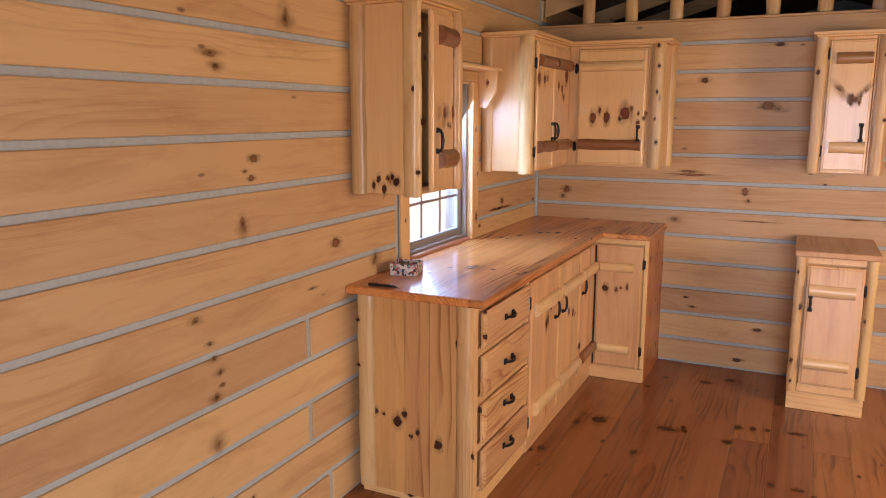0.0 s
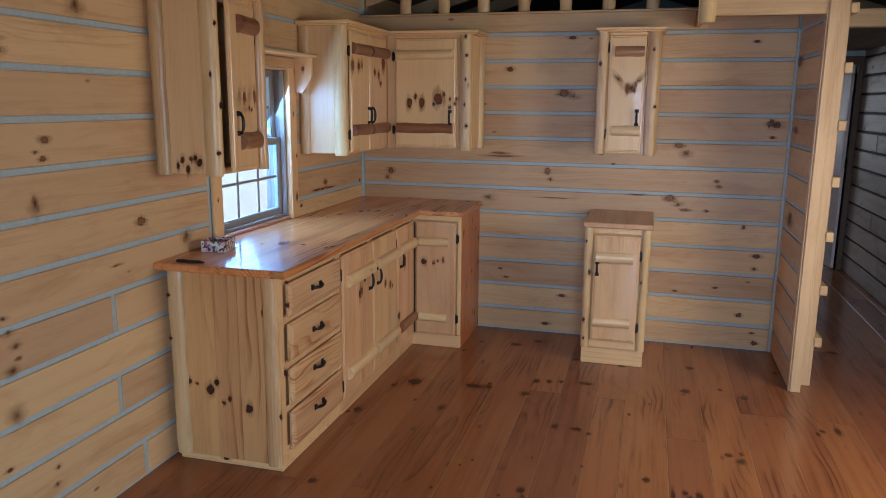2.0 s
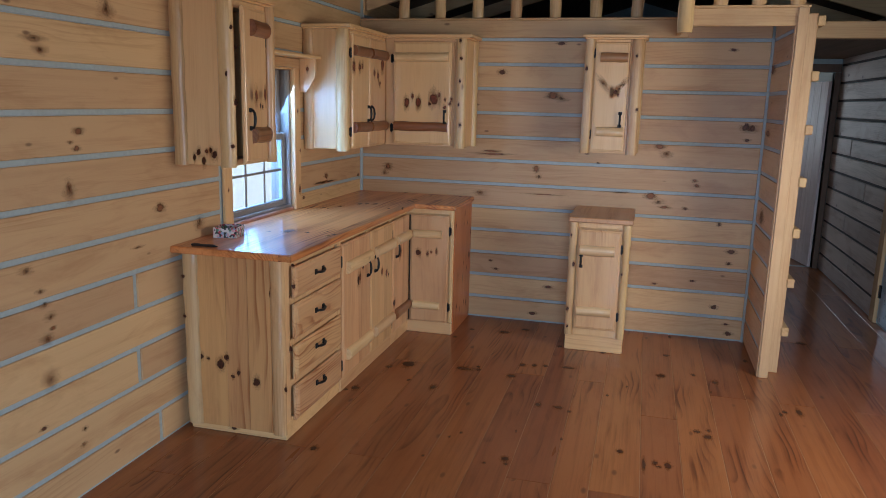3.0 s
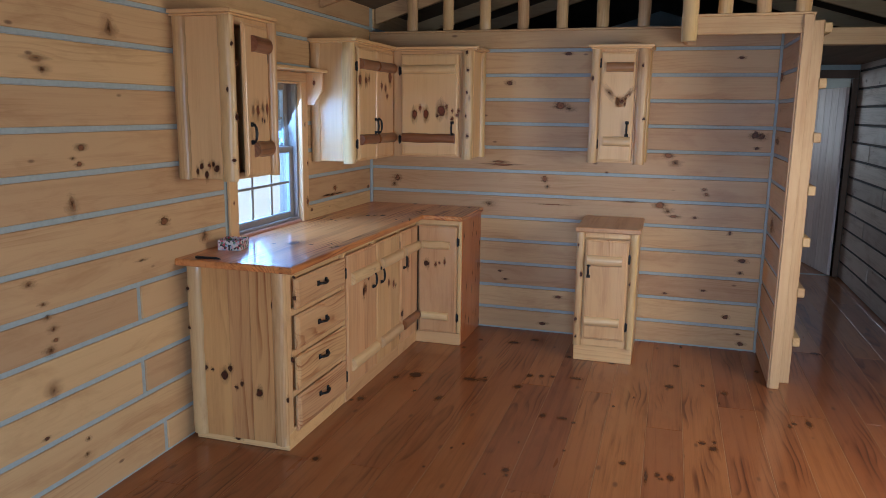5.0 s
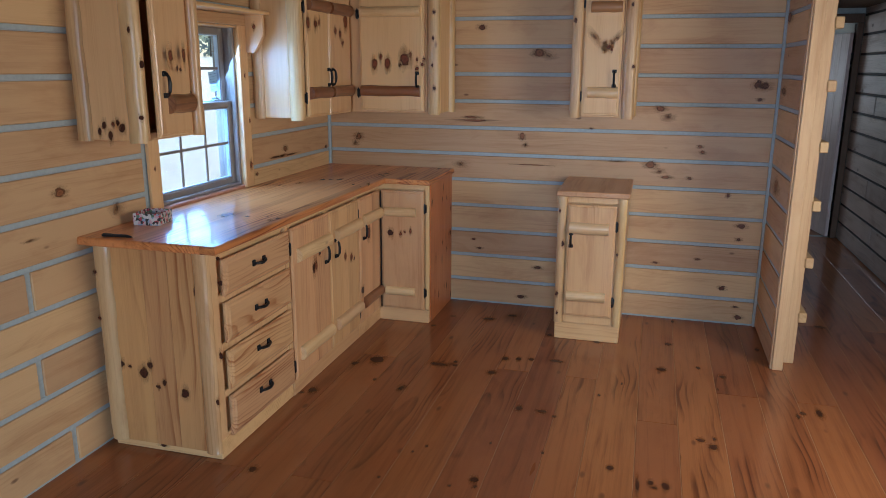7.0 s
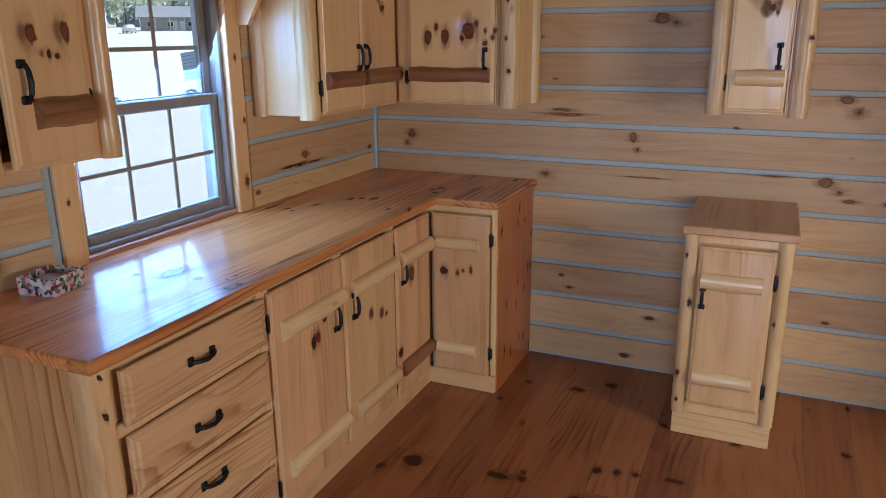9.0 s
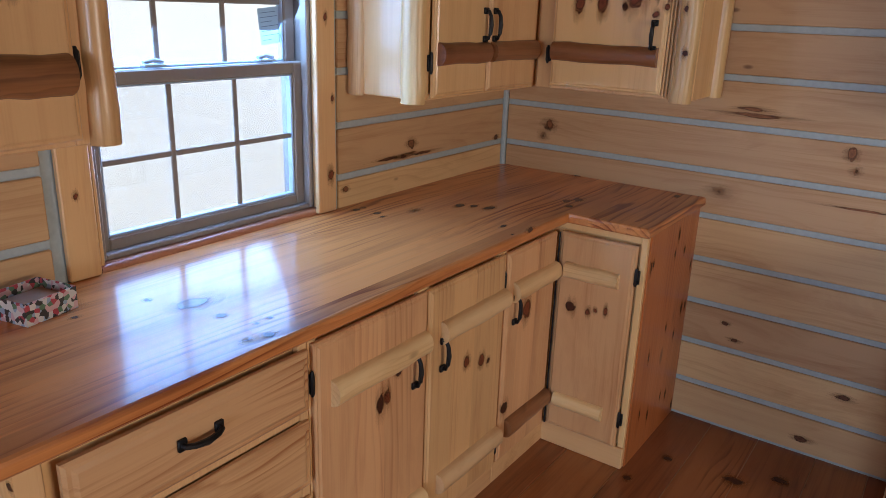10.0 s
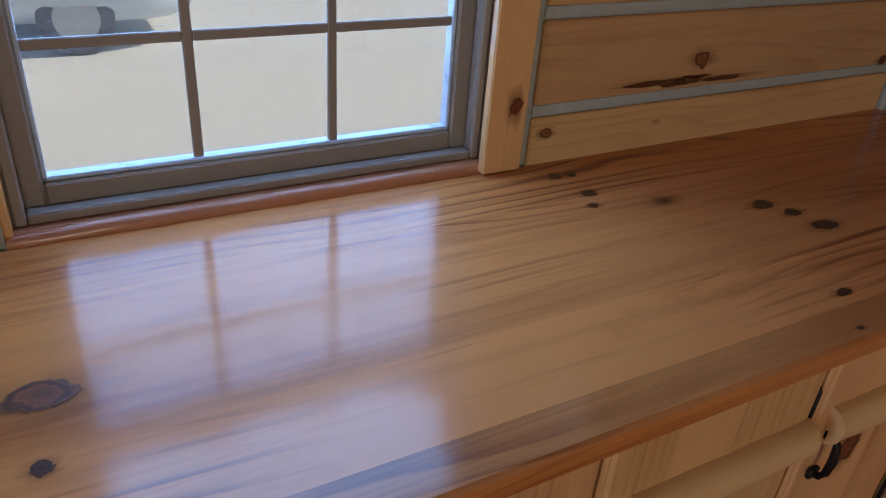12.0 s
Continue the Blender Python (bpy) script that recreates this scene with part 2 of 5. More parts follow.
LOG_X = pine("peeled_log_along_x", "x", (0.74, 0.48, 0.225), (0.50, 0.25, 0.088), contrast=0.3, rough=0.36, coat=0.4, gloss=0.2, specks=0.05, tone=0.08, stain=0.4)
LOG_Y = pine("peeled_log_along_y", "y", (0.74, 0.48, 0.225), (0.50, 0.25, 0.088), contrast=0.3, rough=0.36, coat=0.4, gloss=0.2, specks=0.05, tone=0.08, stain=0.4)
DARKLOG_X = pine("brown_log_along_x", "x", (0.27, 0.105, 0.04), (0.10, 0.034, 0.013), contrast=0.4, rough=0.36, coat=0.3, tone=0.12, stain=0.7, bands=1.6)
TAN_LOG = pine("tan_log_along_x", "x", (0.42, 0.21, 0.08), (0.22, 0.09, 0.032), contrast=0.4, rough=0.36, coat=0.2, stain=0.6)
DARKLOG_Y = pine("brown_log_along_y", "y", (0.27, 0.105, 0.04), (0.10, 0.034, 0.013), contrast=0.4, rough=0.36, coat=0.3, tone=0.12, stain=0.7, bands=1.6)
SUBFLOOR = plain("pale_floor_joint", (0.36, 0.19, 0.085), 0.7)
FLOOR = pine("floor_pine_along_y", "y", (0.31, 0.107, 0.034), (0.12, 0.033, 0.010), ring=18.0, contrast=0.8, bands=1.5, rough=0.32, coat=0.6, pith=(0.12, 0.03), gloss=0.14, specks=0.045, tone=0.20, bump=0.03, cover=0.95, stain=0.4)
TIMBER_Z = pine("timber_along_z", "z", (0.62, 0.39, 0.187), (0.45, 0.23, 0.086), contrast=0.24, rough=0.5, specks=0.03, tone=0.06, stain=0.3)
TIMBER_X = pine("timber_along_x", "x", (0.58, 0.362, 0.165), (0.40, 0.2, 0.075), contrast=0.24, rough=0.5, specks=0.04, tone=0.06, stain=0.4)
TIMBER_Y = pine("timber_along_y", "y", (0.58, 0.362, 0.165), (0.40, 0.2, 0.075), contrast=0.24, rough=0.5, specks=0.03, tone=0.06, stain=0.3)
GREY_Y = pine("grey_white_pine_along_y", "y", (0.66, 0.54, 0.45), (0.38, 0.28, 0.21), contrast=0.3, rough=0.55, specks=0.06, tone=0.14, stain=0.7)
GREY_Z = pine("grey_white_pine_along_z", "z", (0.68, 0.56, 0.49), (0.46, 0.34, 0.27), contrast=0.3, rough=0.5, specks=0.06, tone=0.08, stain=0.3)
BROWN_Z = pine("brown_pine_along_z", "z", (0.13, 0.07, 0.038), (0.075, 0.038, 0.02), contrast=0.4, rough=0.55, tone=0.06)
SILL_Y = pine("sill_pine_along_y", "y", (0.50, 0.215, 0.10), (0.34, 0.12, 0.048), contrast=0.25, rough=0.36, coat=0.3)
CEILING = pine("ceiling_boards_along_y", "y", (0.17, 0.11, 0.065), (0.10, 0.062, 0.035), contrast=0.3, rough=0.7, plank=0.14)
CHINK = plain("grey_chinking", (0.385, 0.415, 0.385), 0.8, spread=0.07, scale=60.0, bump=0.0006)
VINYL = plain("clay_vinyl", (0.25, 0.205, 0.17), 0.45, spread=0.04)
LINER = plain("pale_vinyl", (0.40, 0.49, 0.60), 0.3, spread=0.04)
IRON = plain("black_iron", (0.022, 0.02, 0.019), 0.45, 0.7, spread=0.25, scale=90.0)
DARK = plain("dark_inside", (0.05, 0.035, 0.025), 0.8)
SCREEN, _sn, _sl, _sb = material("insect_screen")
_sb.inputs["Base Color"].default_value, _sb.inputs["Alpha"].default_value, _sb.inputs["Roughness"].default_value = (0.42, 0.43, 0.45, 1), 0.13, 0.7
GRAVEL = plain("pale_gravel", (0.64, 0.635, 0.57), 0.95, spread=0.12, scale=20.0, bump=0.0025)
FAINT = ((0.0, 0.85), (0.10, 0.8), (0.17, 0.42), (0.36, 0.30), (0.46, 0.0))
KNOT = knot_wood("dark_knot", (0.05, 0.014, 0.006), (0.018, 0.006, 0.003), (0.36, 0.135, 0.045))
RED_KNOT = knot_wood("red_knot", (0.15, 0.038, 0.014), (0.055, 0.014, 0.006), (0.42, 0.17, 0.055), flare=0.36)
WALL_KNOT = knot_wood("board_knot", (0.10, 0.036, 0.015), (0.045, 0.016, 0.007), (0.38, 0.17, 0.06), 0.95)
WALL_RED_KNOT = knot_wood("board_brown_knot", (0.22, 0.085, 0.032), (0.12, 0.045, 0.017), (0.38, 0.17, 0.06), 0.85, flare=0.36)
WALL_SOFT_KNOT = knot_wood("board_faint_knot", (0.20, 0.08, 0.03), (0.26, 0.115, 0.045), (0.36, 0.17, 0.065), 0.8, flare=0.27, heart=FAINT)
GLOSS_KNOT = knot_wood("varnished_dark_knot", (0.05, 0.016, 0.007), (0.02, 0.007, 0.004), (0.30, 0.10, 0.03), 1.0, 0.6)
GLOSS_RED_KNOT = knot_wood("varnished_red_knot", (0.16, 0.05, 0.02), (0.05, 0.015, 0.007), (0.33, 0.12, 0.04), 1.0, 0.6)
GLOSS_SOFT_KNOT = knot_wood("varnished_faint_knot", (0.20, 0.07, 0.024), (0.18, 0.06, 0.02), (0.32, 0.12, 0.04), 0.8, 0.6, heart=FAINT)

# ---- shapes ----


class Solid:
    """Vertices and faces gathered into one mesh."""

    def __init__(self):
        self.v, self.f, self.smooth = [], [], False

    def add(self, verts, faces):
        k = len(self.v)
        self.v += [tuple(p) for p in verts]
        self.f += [tuple(k + i for i in f) for f in faces]
        return self

    def box(self, x0, x1, y0, y1, z0, z1, c=0.003):
        """A box with chamfered edges."""
        lo, hi = (x0, y0, z0), (x1, y1, z1)
        c = min(c, 0.45 * min(b - a for a, b in zip(lo, hi)))
        verts, index = [], {}
        for sx in (0, 1):
            for sy in (0, 1):
                for sz in (0, 1):
                    s = (sx, sy, sz)
                    for k in range(3):
                        p = [(hi[i] if s[i] else lo[i]) for i in range(3)]
                        for i in range(3):
                            if i != k:
                                p[i] += -c if s[i] else c
                        index[s, k] = len(verts)
                        verts.append(p)
        faces = []
        for k in range(3):
            i, j = (k + 1) % 3, (k + 2) % 3
            for e in (0, 1):
                ring = []
                for a, b in ((0, 0), (1, 0), (1, 1), (0, 1)):
                    s = [0, 0, 0]
                    s[k], s[i], s[j] = e, a, b
                    ring.append(index[tuple(s), k])
                faces.append(ring if e else ring[::-1])
            for a in (0, 1):
                for b in (0, 1):
                    s0, s1 = [0, 0, 0], [0, 0, 0]
                    s0[i], s0[j], s1[i], s1[j], s1[k] = a, b, a, b, 1
                    quad = [index[tuple(s0), i], index[tuple(s1), i], index[tuple(s1), j], index[tuple(s0), j]]
                    faces.append(quad if a != b else quad[::-1])
        for s in ((0, 0, 0), (0, 0, 1), (0, 1, 0), (0, 1, 1), (1, 0, 0), (1, 0, 1), (1, 1, 0), (1, 1, 1)):
            tri = [index[s, k] for k in range(3)]
            faces.append(tri if sum(s) % 2 else tri[::-1])
        return self.add(verts, faces)

    def panel(self, x0, x1, y0, y1, z0, z1, axis, sign, margin, lift):
        """A slab whose face along sign * axis rises by lift to a raised field inside the margin."""
        lo, hi = [x0, y0, z0], [x1, y1, z1]
        k = "xyz".index(axis)
        i, j = (k + 1) % 3, (k + 2) % 3
        back, front = (lo[k], hi[k]) if sign > 0 else (hi[k], lo[k])
        rings = []
        for depth, inset in ((back, 0), (front - sign * lift, 0), (front - sign * lift * 0.45, margin * 0.3), (front - sign * lift * 0.45, margin * 0.62), (front, margin)):
            ring = []
            for a, b in ((0, 0), (1, 0), (1, 1), (0, 1)):
                p = [0, 0, 0]
                p[k] = depth
                p[i] = hi[i] - inset if a else lo[i] + inset
                p[j] = hi[j] - inset if b else lo[j] + inset
                ring.append(p)
            rings.append(ring)
        verts = [p for ring in rings for p in ring]
        faces = [(3, 2, 1, 0), (16, 17, 18, 19)]
        for r in (0, 4, 8, 12):
            faces += [(r + n, r + (n + 1) % 4, r + 4 + (n + 1) % 4, r + 4 + n) for n in range(4)]
        if sign < 0:
            faces = [f[::-1] for f in faces]
        return self.add(verts, faces)

    def prism(self, outline, axis, a, b):
        """An outline, as pairs in the two other axes, drawn out along an axis from a to b."""
        k = "xyz".index(axis)
        i, j = (k + 1) % 3, (k + 2) % 3
        n, verts = len(outline), []
        for d in (a, b):
            for u, w in outline:
                p = [0, 0, 0]
                p[k], p[i], p[j] = d, u, w
                verts.append(p)
        faces = [tuple(range(n))[::-1], tuple(range(n, 2 * n))]
        faces += [(m, (m + 1) % n, n + (m + 1) % n, n + m) for m in range(n)]
        return self.add(verts, faces)

    def half_log(self, axis, a, b, centre, normal, radius, depth=None, sides=12, seed=0, dome=0.35):
        """A split log along an axis from a to b: flat side on the plane through centre, round side towards normal, ends eased."""
        rng = random.Random(seed)
        k = "xyz".index(axis)
        along = Vector([1.0 if m == k else 0.0 for m in range(3)])
        normal = Vector(normal)
        side = normal.cross(along)
        depth = depth or radius
        steps = max(4, min(14, int((b - a) / 0.05)))
        cuts = [(a, dome), (a + radius * 0.25, 0.88)] + [(a + radius * 0.6 + (b - a - 1.2 * radius) * n / steps, 1.0) for n in range(steps + 1)] + [(b - radius * 0.25, 0.88), (b, dome)]
        if dome >= 0.9:
            cuts = [(a, 0.97), (a + 0.004, 1.0)] + [(a + 0.01 + (b - a - 0.02) * n / steps, 1.0) for n in range(1, steps)] + [(b - 0.004, 1.0), (b, 0.97)]
        rings, verts = [], []
        for d, grow in cuts:
            w = 1.0 + rng.uniform(-0.05, 0.05) * (1 if grow == 1.0 else 0)
            o = rng.uniform(-0.06, 0.06) * radius if grow == 1.0 else 0.0
            ring = []
            for n in range(sides + 1):
                t = math.pi * n / sides
                p = Vector(centre) + side * (math.cos(t) * radius * (0.75 + 0.25 * grow) * w + o) + normal * (math.sin(t) ** 0.8 * depth * (grow if dome < 0.9 else 1) * w)
                p[k] = d
                ring.append(len(verts))
                verts.append(p)
            rings.append(ring)
        faces = [tuple(rings[0]), tuple(rings[-1][::-1])]
        for r, s in zip(rings, rings[1:]):
            faces += [(r[n], s[n], s[n + 1], r[n + 1]) for n in range(sides)]
            faces.append((r[-1], s[-1], s[0], r[0]))
        self.smooth = True
        return self.add(verts, faces)

    def tube(self, path, radius, sides=8):
        """A round bar along a path of points; a radius for each point, or one."""
        path = [Vector(p) for p in path]
        radii = radius if isinstance(radius, (list, tuple)) else [radius] * len(path)
        verts, rings = [], []
        up = Vector((0.31, 0.17, 0.93))
        for m, p in enumerate(path):
            way = (path[min(m + 1, len(path) - 1)] - path[max(m - 1, 0)]).normalized()
            u = way.cross(up).normalized()
            w = way.cross(u)
            rings.append([len(verts) + n for n in range(sides)])
            verts += [p + radii[m] * (math.cos(2 * math.pi * n / sides) * u + math.sin(2 * math.pi * n / sides) * w) for n in range(sides)]
        faces = [tuple(rings[0]), tuple(rings[-1][::-1])]
        for r, s in zip(rings, rings[1:]):
            faces += [(r[n], s[n], s[(n + 1) % sides], r[(n + 1) % sides]) for n in range(sides)]
        self.smooth = True
        return self.add(verts, faces)

    def mesh(self, name, mat):
        me = bpy.data.meshes.new(name)
        me.from_pydata(self.v, [], self.f)
        bm = bmesh.new()
        bm.from_mesh(me)
        bmesh.ops.recalc_face_normals(bm, faces=bm.faces)
        bm.to_mesh(me)
        bm.free()
        if self.smooth:
            me.shade_smooth()
            me.set_sharp_from_angle(angle=radians(40))
        me.materials.append(mat)
        return me


CENTRE = {}


def part(name, solid, mat, parent=None, label="", at=None):
    """One mesh object with its origin at its middle, built in the coordinates of the place or of the thing."""
    me = solid.mesh(name, mat)
    pts = np.array(solid.v)
    c = Vector((pts.min(0) + pts.max(0)) / 2)
    me.transform(Matrix.Translation(-c))
    ob = new(name, me)
    ob.parent = parent
    ob.matrix_basis = (at or Matrix()) @ Matrix.Translation(c)
    CENTRE[ob.name] = c
    if parent and parent.name in CENTRE:
        ob.matrix_parent_inverse = Matrix.Translation(-CENTRE[parent.name])
    return tagged(ob, label)


def thing(name, label, category, group="", kind="", at=(0, 0, 0)):
    ob = new(name)
    ob.empty_display_size = 0.1
    ob.location = at
    return tagged(ob, label, category, group, kind)


def box(*a, **k):
    return Solid().box(*a, **k)


_disc = {}


def knots(parent, normal, grain, places, mat=None, lift=0.0012, name="knot"):
    """Knots on a face: rows of x, y, z, half-length along the grain, half-width. The halo reaches twice as far."""
    mat = mat or KNOT
    if mat.name not in _disc:
        n = 24
        s = Solid().add([(math.cos(2 * math.pi * i / n), math.sin(2 * math.pi * i / n), 0) for i in range(n)] + [(math.cos(2 * math.pi * i / n), math.sin(2 * math.pi * i / n), -0.15) for i in range(n)],
                        [tuple(range(n)), tuple(range(n, 2 * n))[::-1]] + [(i, n + i, n + (i + 1) % n, (i + 1) % n) for i in range(n)])
        _disc[mat.name] = s.mesh("knot", mat)
    nz, gx = Vector(normal), Vector(grain)
    gy = nz.cross(gx)
    for x, y, z, a, b in places:
        p = Vector((x, y, z)) + nz * lift
        m = Matrix((gx, gy, nz)).transposed().to_4x4()
        ob = new(name, _disc[mat.name])
        ob.parent = parent
        if parent.name in CENTRE:
            ob.matrix_parent_inverse = Matrix.Translation(-CENTRE[parent.name])
        ob.matrix_basis = Matrix.Translation(p) @ m @ Matrix.Diagonal((3.0 * a, 1.95 * b, 0.006, 1))

# ---- the cabin: walls, floor, roof ----
XL, YB, XR, XH, YR, YH, YF = -1.515, 5.096, 1.33, 2.39, -2.6, 8.0, 10.4
JOINT, PITCH, CHINK_W = 0.163, 0.1705, 0.023
EAVE, RISE, RIDGE = 2.36, 0.30, 0.44


def roof_z(x):
    return EAVE + RISE * ((RIDGE - XL) - abs(x - RIDGE))


def slab(name, face, plane, u0, u1, z0, z1, thick, holes, label):
    """The chinked core of a wall with its openings cut through: holes as rows of u0, u1, z0, z1, side by side along u."""
    s = Solid()
    back = thick if face[1] == "-" else -thick

    def piece(a, b, c, d):
        if b - a < 1e-4 or d - c < 1e-4:
            return
        p, q = sorted((plane, plane + back))
        if face[0] == "x":
            s.box(p, q, a, b, c, d, c=0.0004)
        else:
            s.box(a, b, p, q, c, d, c=0.0004)

    at = u0
    for a, b, c, d in sorted(holes):
        piece(at, a, z0, z1)
        piece(a, b, z0, c)
        piece(a, b, d, z1)
        at = b
    piece(at, u1, z0, z1)
    return tagged(part(name, s, CHINK), label, "wall", kind="structure")


_board = {}


def boards(wall, face, plane, u0, u1, z0, z1, gaps, breaks=None, mat=None, proud=0.009, seal=None):
    """Rows of horizontal boards on a wall's core, with chinking left bare between them. gaps: u0, u1, z0, z1 left free; breaks: row -> butt joints."""
    mat = mat or (WALL_Y if face[0] == "x" else WALL_X)
    rows = []
    lo, k = z0 + 0.012, 0
    while lo < z1 - 0.03:
        hi = JOINT + PITCH * k - CHINK_W / 2
        if hi > lo + 0.02:
            rows.append((k, lo, min(hi, z1)))
        lo, k = max(lo, JOINT + PITCH * k + CHINK_W / 2), k + 1
    for k, a, b in rows:
        spans = [(u0, u1)]
        cuts = [(g[0], g[1]) for g in gaps if g[2] < b - 0.01 and g[3] > a + 0.01] + [(c - 0.014, c + 0.014) for c in (breaks or {}).get(k, ())]
        for c, d in cuts:
            spans = [t for p, q in spans for t in ((p, min(q, c)), (max(p, d), q)) if t[1] - t[0] > 0.01]
        for p, q in spans:
            size = (face, round(q - p, 3), round(b - a, 3), mat.name)
            if size not in _board:
                n, h, s = size[1], size[2], Solid()
                d0, d1 = ((-0.03, proud) if face[1] == "+" else (-proud, 0.03))
                if face[0] == "x":
                    s.box(d0, d1, -n / 2, n / 2, -h / 2, h / 2, c=0.003)
                else:
                    s.box(-n / 2, n / 2, d0, d1, -h / 2, h / 2, c=0.003)
                _board[size] = s.mesh("board", mat)
            ob = new("board", _board[size])
            ob.parent = wall
            ob.matrix_parent_inverse = Matrix.Translation(-CENTRE[wall.name])
            ob.location = (plane, (p + q) / 2, (a + b) / 2) if face[0] == "x" else ((p + q) / 2, plane, (a + b) / 2)
    # beads of chinking, pressed against the upper board with a fine open joint over the lower one
    for k, _, top in rows[:-1]:
        z = JOINT + PITCH * k
        spans = [(u0, u1)]
        for c, d in [(g[0], g[1]) for g in gaps if g[2] < z + 0.02 and g[3] > z - 0.02]:
            spans = [t for p, q in spans for t in ((p, min(q, c)), (max(p, d), q)) if t[1] - t[0] > 0.01]
        for p, q in spans:
            size = (face, round(q - p, 3), "bead", (seal or CHINK).name)
            if size not in _board:
                n, s = size[1], Solid()
                d0, d1 = ((-0.01, 0.0055) if face[1] == "+" else (-0.0055, 0.01))
                lo, hi = -CHINK_W / 2 + 0.0032, CHINK_W / 2 - 0.0004
                if face[0] == "x":
                    s.box(d0, d1, -n / 2, n / 2, lo, hi, c=0.0015)
                else:
                    s.box(-n / 2, n / 2, d0, d1, lo, hi, c=0.0015)
                _board[size] = s.mesh("chinking", seal or CHINK)
            ob = new("chinking", _board[size])
            ob.parent = wall
            ob.matrix_parent_inverse = Matrix.Translation(-CENTRE[wall.name])
            ob.location = (plane, (p + q) / 2, z) if face[0] == "x" else ((p + q) / 2, plane, z)


# window opening of the kitchen, in the left wall
WY0, WY1, WZ0, WZ1 = 3.226, 3.982, 0.918, 1.778
wall_left = slab("wall_left", "x+", XL - 0.009, YR, YF, -0.05, EAVE + 0.01, 0.16, [(WY0, WY1, WZ0, WZ1)], "pine board wall with grey chinking between the boards")
wall_back = slab("wall_back", "y-", YB + 0.009, XL, 1.39, -0.05, 2.13, 0.10, [], "pine board wall with grey chinking behind the cabinets")
wall_side = slab("wall_partition", "x-", XR + 0.009, 4.43, YB, -0.05, 2.13, 0.045, [], "short pine board partition with grey chinking")
# the first opening is unseen, cut for the added side lamp
wall_right = slab("wall_right", "x-", XH + 0.009, YR, YF, -0.05, EAVE + 0.01, 0.16, [(2.40, 3.50, 0.94, 1.90), (5.06, 5.96, 0.0, 2.03), (8.22, 9.02, 0.98, 1.80)], "pine board wall with grey chinking in the passage")
wall_rear = slab("wall_rear", "y+", YR - 0.009, XL, XH, -0.05, 2.95, 0.16, [(-0.15, 1.65, 0.0, 2.2)], "pine board end wall with a wide unseen opening for the rear lamps")
# opening in this unseen wall is cut for the added back room lamp
wall_far = slab("wall_far", "y-", YF + 0.009, XL, XH, -0.05, 2.95, 0.16, [(0.40, 1.40, 1.0, 2.0)], "plain board end wall of the back room")
wall_hall = slab("wall_hall", "y-", YH + 0.009, 1.39, XH, -0.05, 2.10, 0.08, [(1.45, 2.333, 0.0, 1.97)], "board wall with a doorway at the end of the passage")
wall_hall_left = slab("wall_hall_left", "x+", 1.38, YB + 0.106, YH, -0.05, 2.10, 0.05, [], "plain board wall along the passage")

for x, y, z in ((XL + 0.004, YB - 0.004, 2.05), (XR - 0.004, YB - 0.004, 2.05)):
    tagged(part("chink_strip", Solid().box(x - 0.011, x + 0.011, y - 0.011, y + 0.011, 0.0, z, c=0.006), CHINK), "grey chinking strip in the wall corner", "chinking", kind="structure")

# ---- roof and ceiling ----
roof = Solid()
for s in (-1, 1):
    x_out = RIDGE + s * (RIDGE - XL + 0.30)
    roof.prism([(YR - 0.3, 0), (YF + 0.3, 0), (YF + 0.3, 0.06), (YR - 0.3, 0.06)], "x", min(RIDGE, x_out), max(RIDGE, x_out))
roof.v = [(x, y, z + roof_z(x)) for x, y, z in roof.v]
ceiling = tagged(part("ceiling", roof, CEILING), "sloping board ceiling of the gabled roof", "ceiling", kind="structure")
for y in (-1.75, -0.75, 0.25, 1.25, 2.25, 3.25, 4.25, 5.19, 6.15, 7.1):
    pair = thing("rafter", "pale sawn timber rafter under the board ceiling", "rafter", "roof rafters", at=(RIDGE, y, roof_z(RIDGE)))
    for s in (-1, 1):
        bar = Solid().prism([(y - 0.02, -0.115), (y + 0.02, -0.115), (y + 0.02, -0.003), (y - 0.02, -0.003)], "x", *sorted((RIDGE, RIDGE + s * (RIDGE - XL - 0.012))))
        bar.v = [(x, yy, z + roof_z(x)) for x, yy, z in bar.v]
        ob = part("spar", bar, TIMBER_X, pair)
        ob.matrix_parent_inverse = Matrix.Translation((-RIDGE, -y, -roof_z(RIDGE)))

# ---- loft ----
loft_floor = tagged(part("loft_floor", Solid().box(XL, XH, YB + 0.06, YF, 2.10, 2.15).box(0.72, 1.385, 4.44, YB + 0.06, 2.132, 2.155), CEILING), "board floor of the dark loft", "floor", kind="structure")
rim = Solid().box(XL, 0.80, YB - 0.018, YB + 0.055, 2.053, 2.168, c=0.004).box(XL, 0.80, YB - 0.03, YB + 0.06, 2.168, 2.182, c=0.004)
tagged(part("loft_rim_beam", rim, TIMBER_X), "pine rim beam with a thin cap along the loft edge", "beam", kind="structure")
landing = Solid().box(0.745, 1.345, 4.405, 4.440, 2.060, 2.158, c=0.003).box(0.735, 1.40, 4.392, 4.450, 2.158, 2.172, c=0.003)
tagged(part("loft_landing_fascia", landing, TIMBER_X), "pale pine fascia board with a thin cap at the loft landing", "fascia", kind="structure")
tagged(part("loft_landing_side", Solid().box(0.72, 0.745, 4.44, YB, 2.062, 2.158, c=0.003), TIMBER_Y), "pine side board of the loft landing", "fascia", kind="structure")
tagged(part("hall_beam", Solid().box(1.392, XH, YB - 0.02, YB + 0.08, 2.052, 2.155, c=0.004), TIMBER_X), "pale pine beam across the passage", "beam", kind="structure")
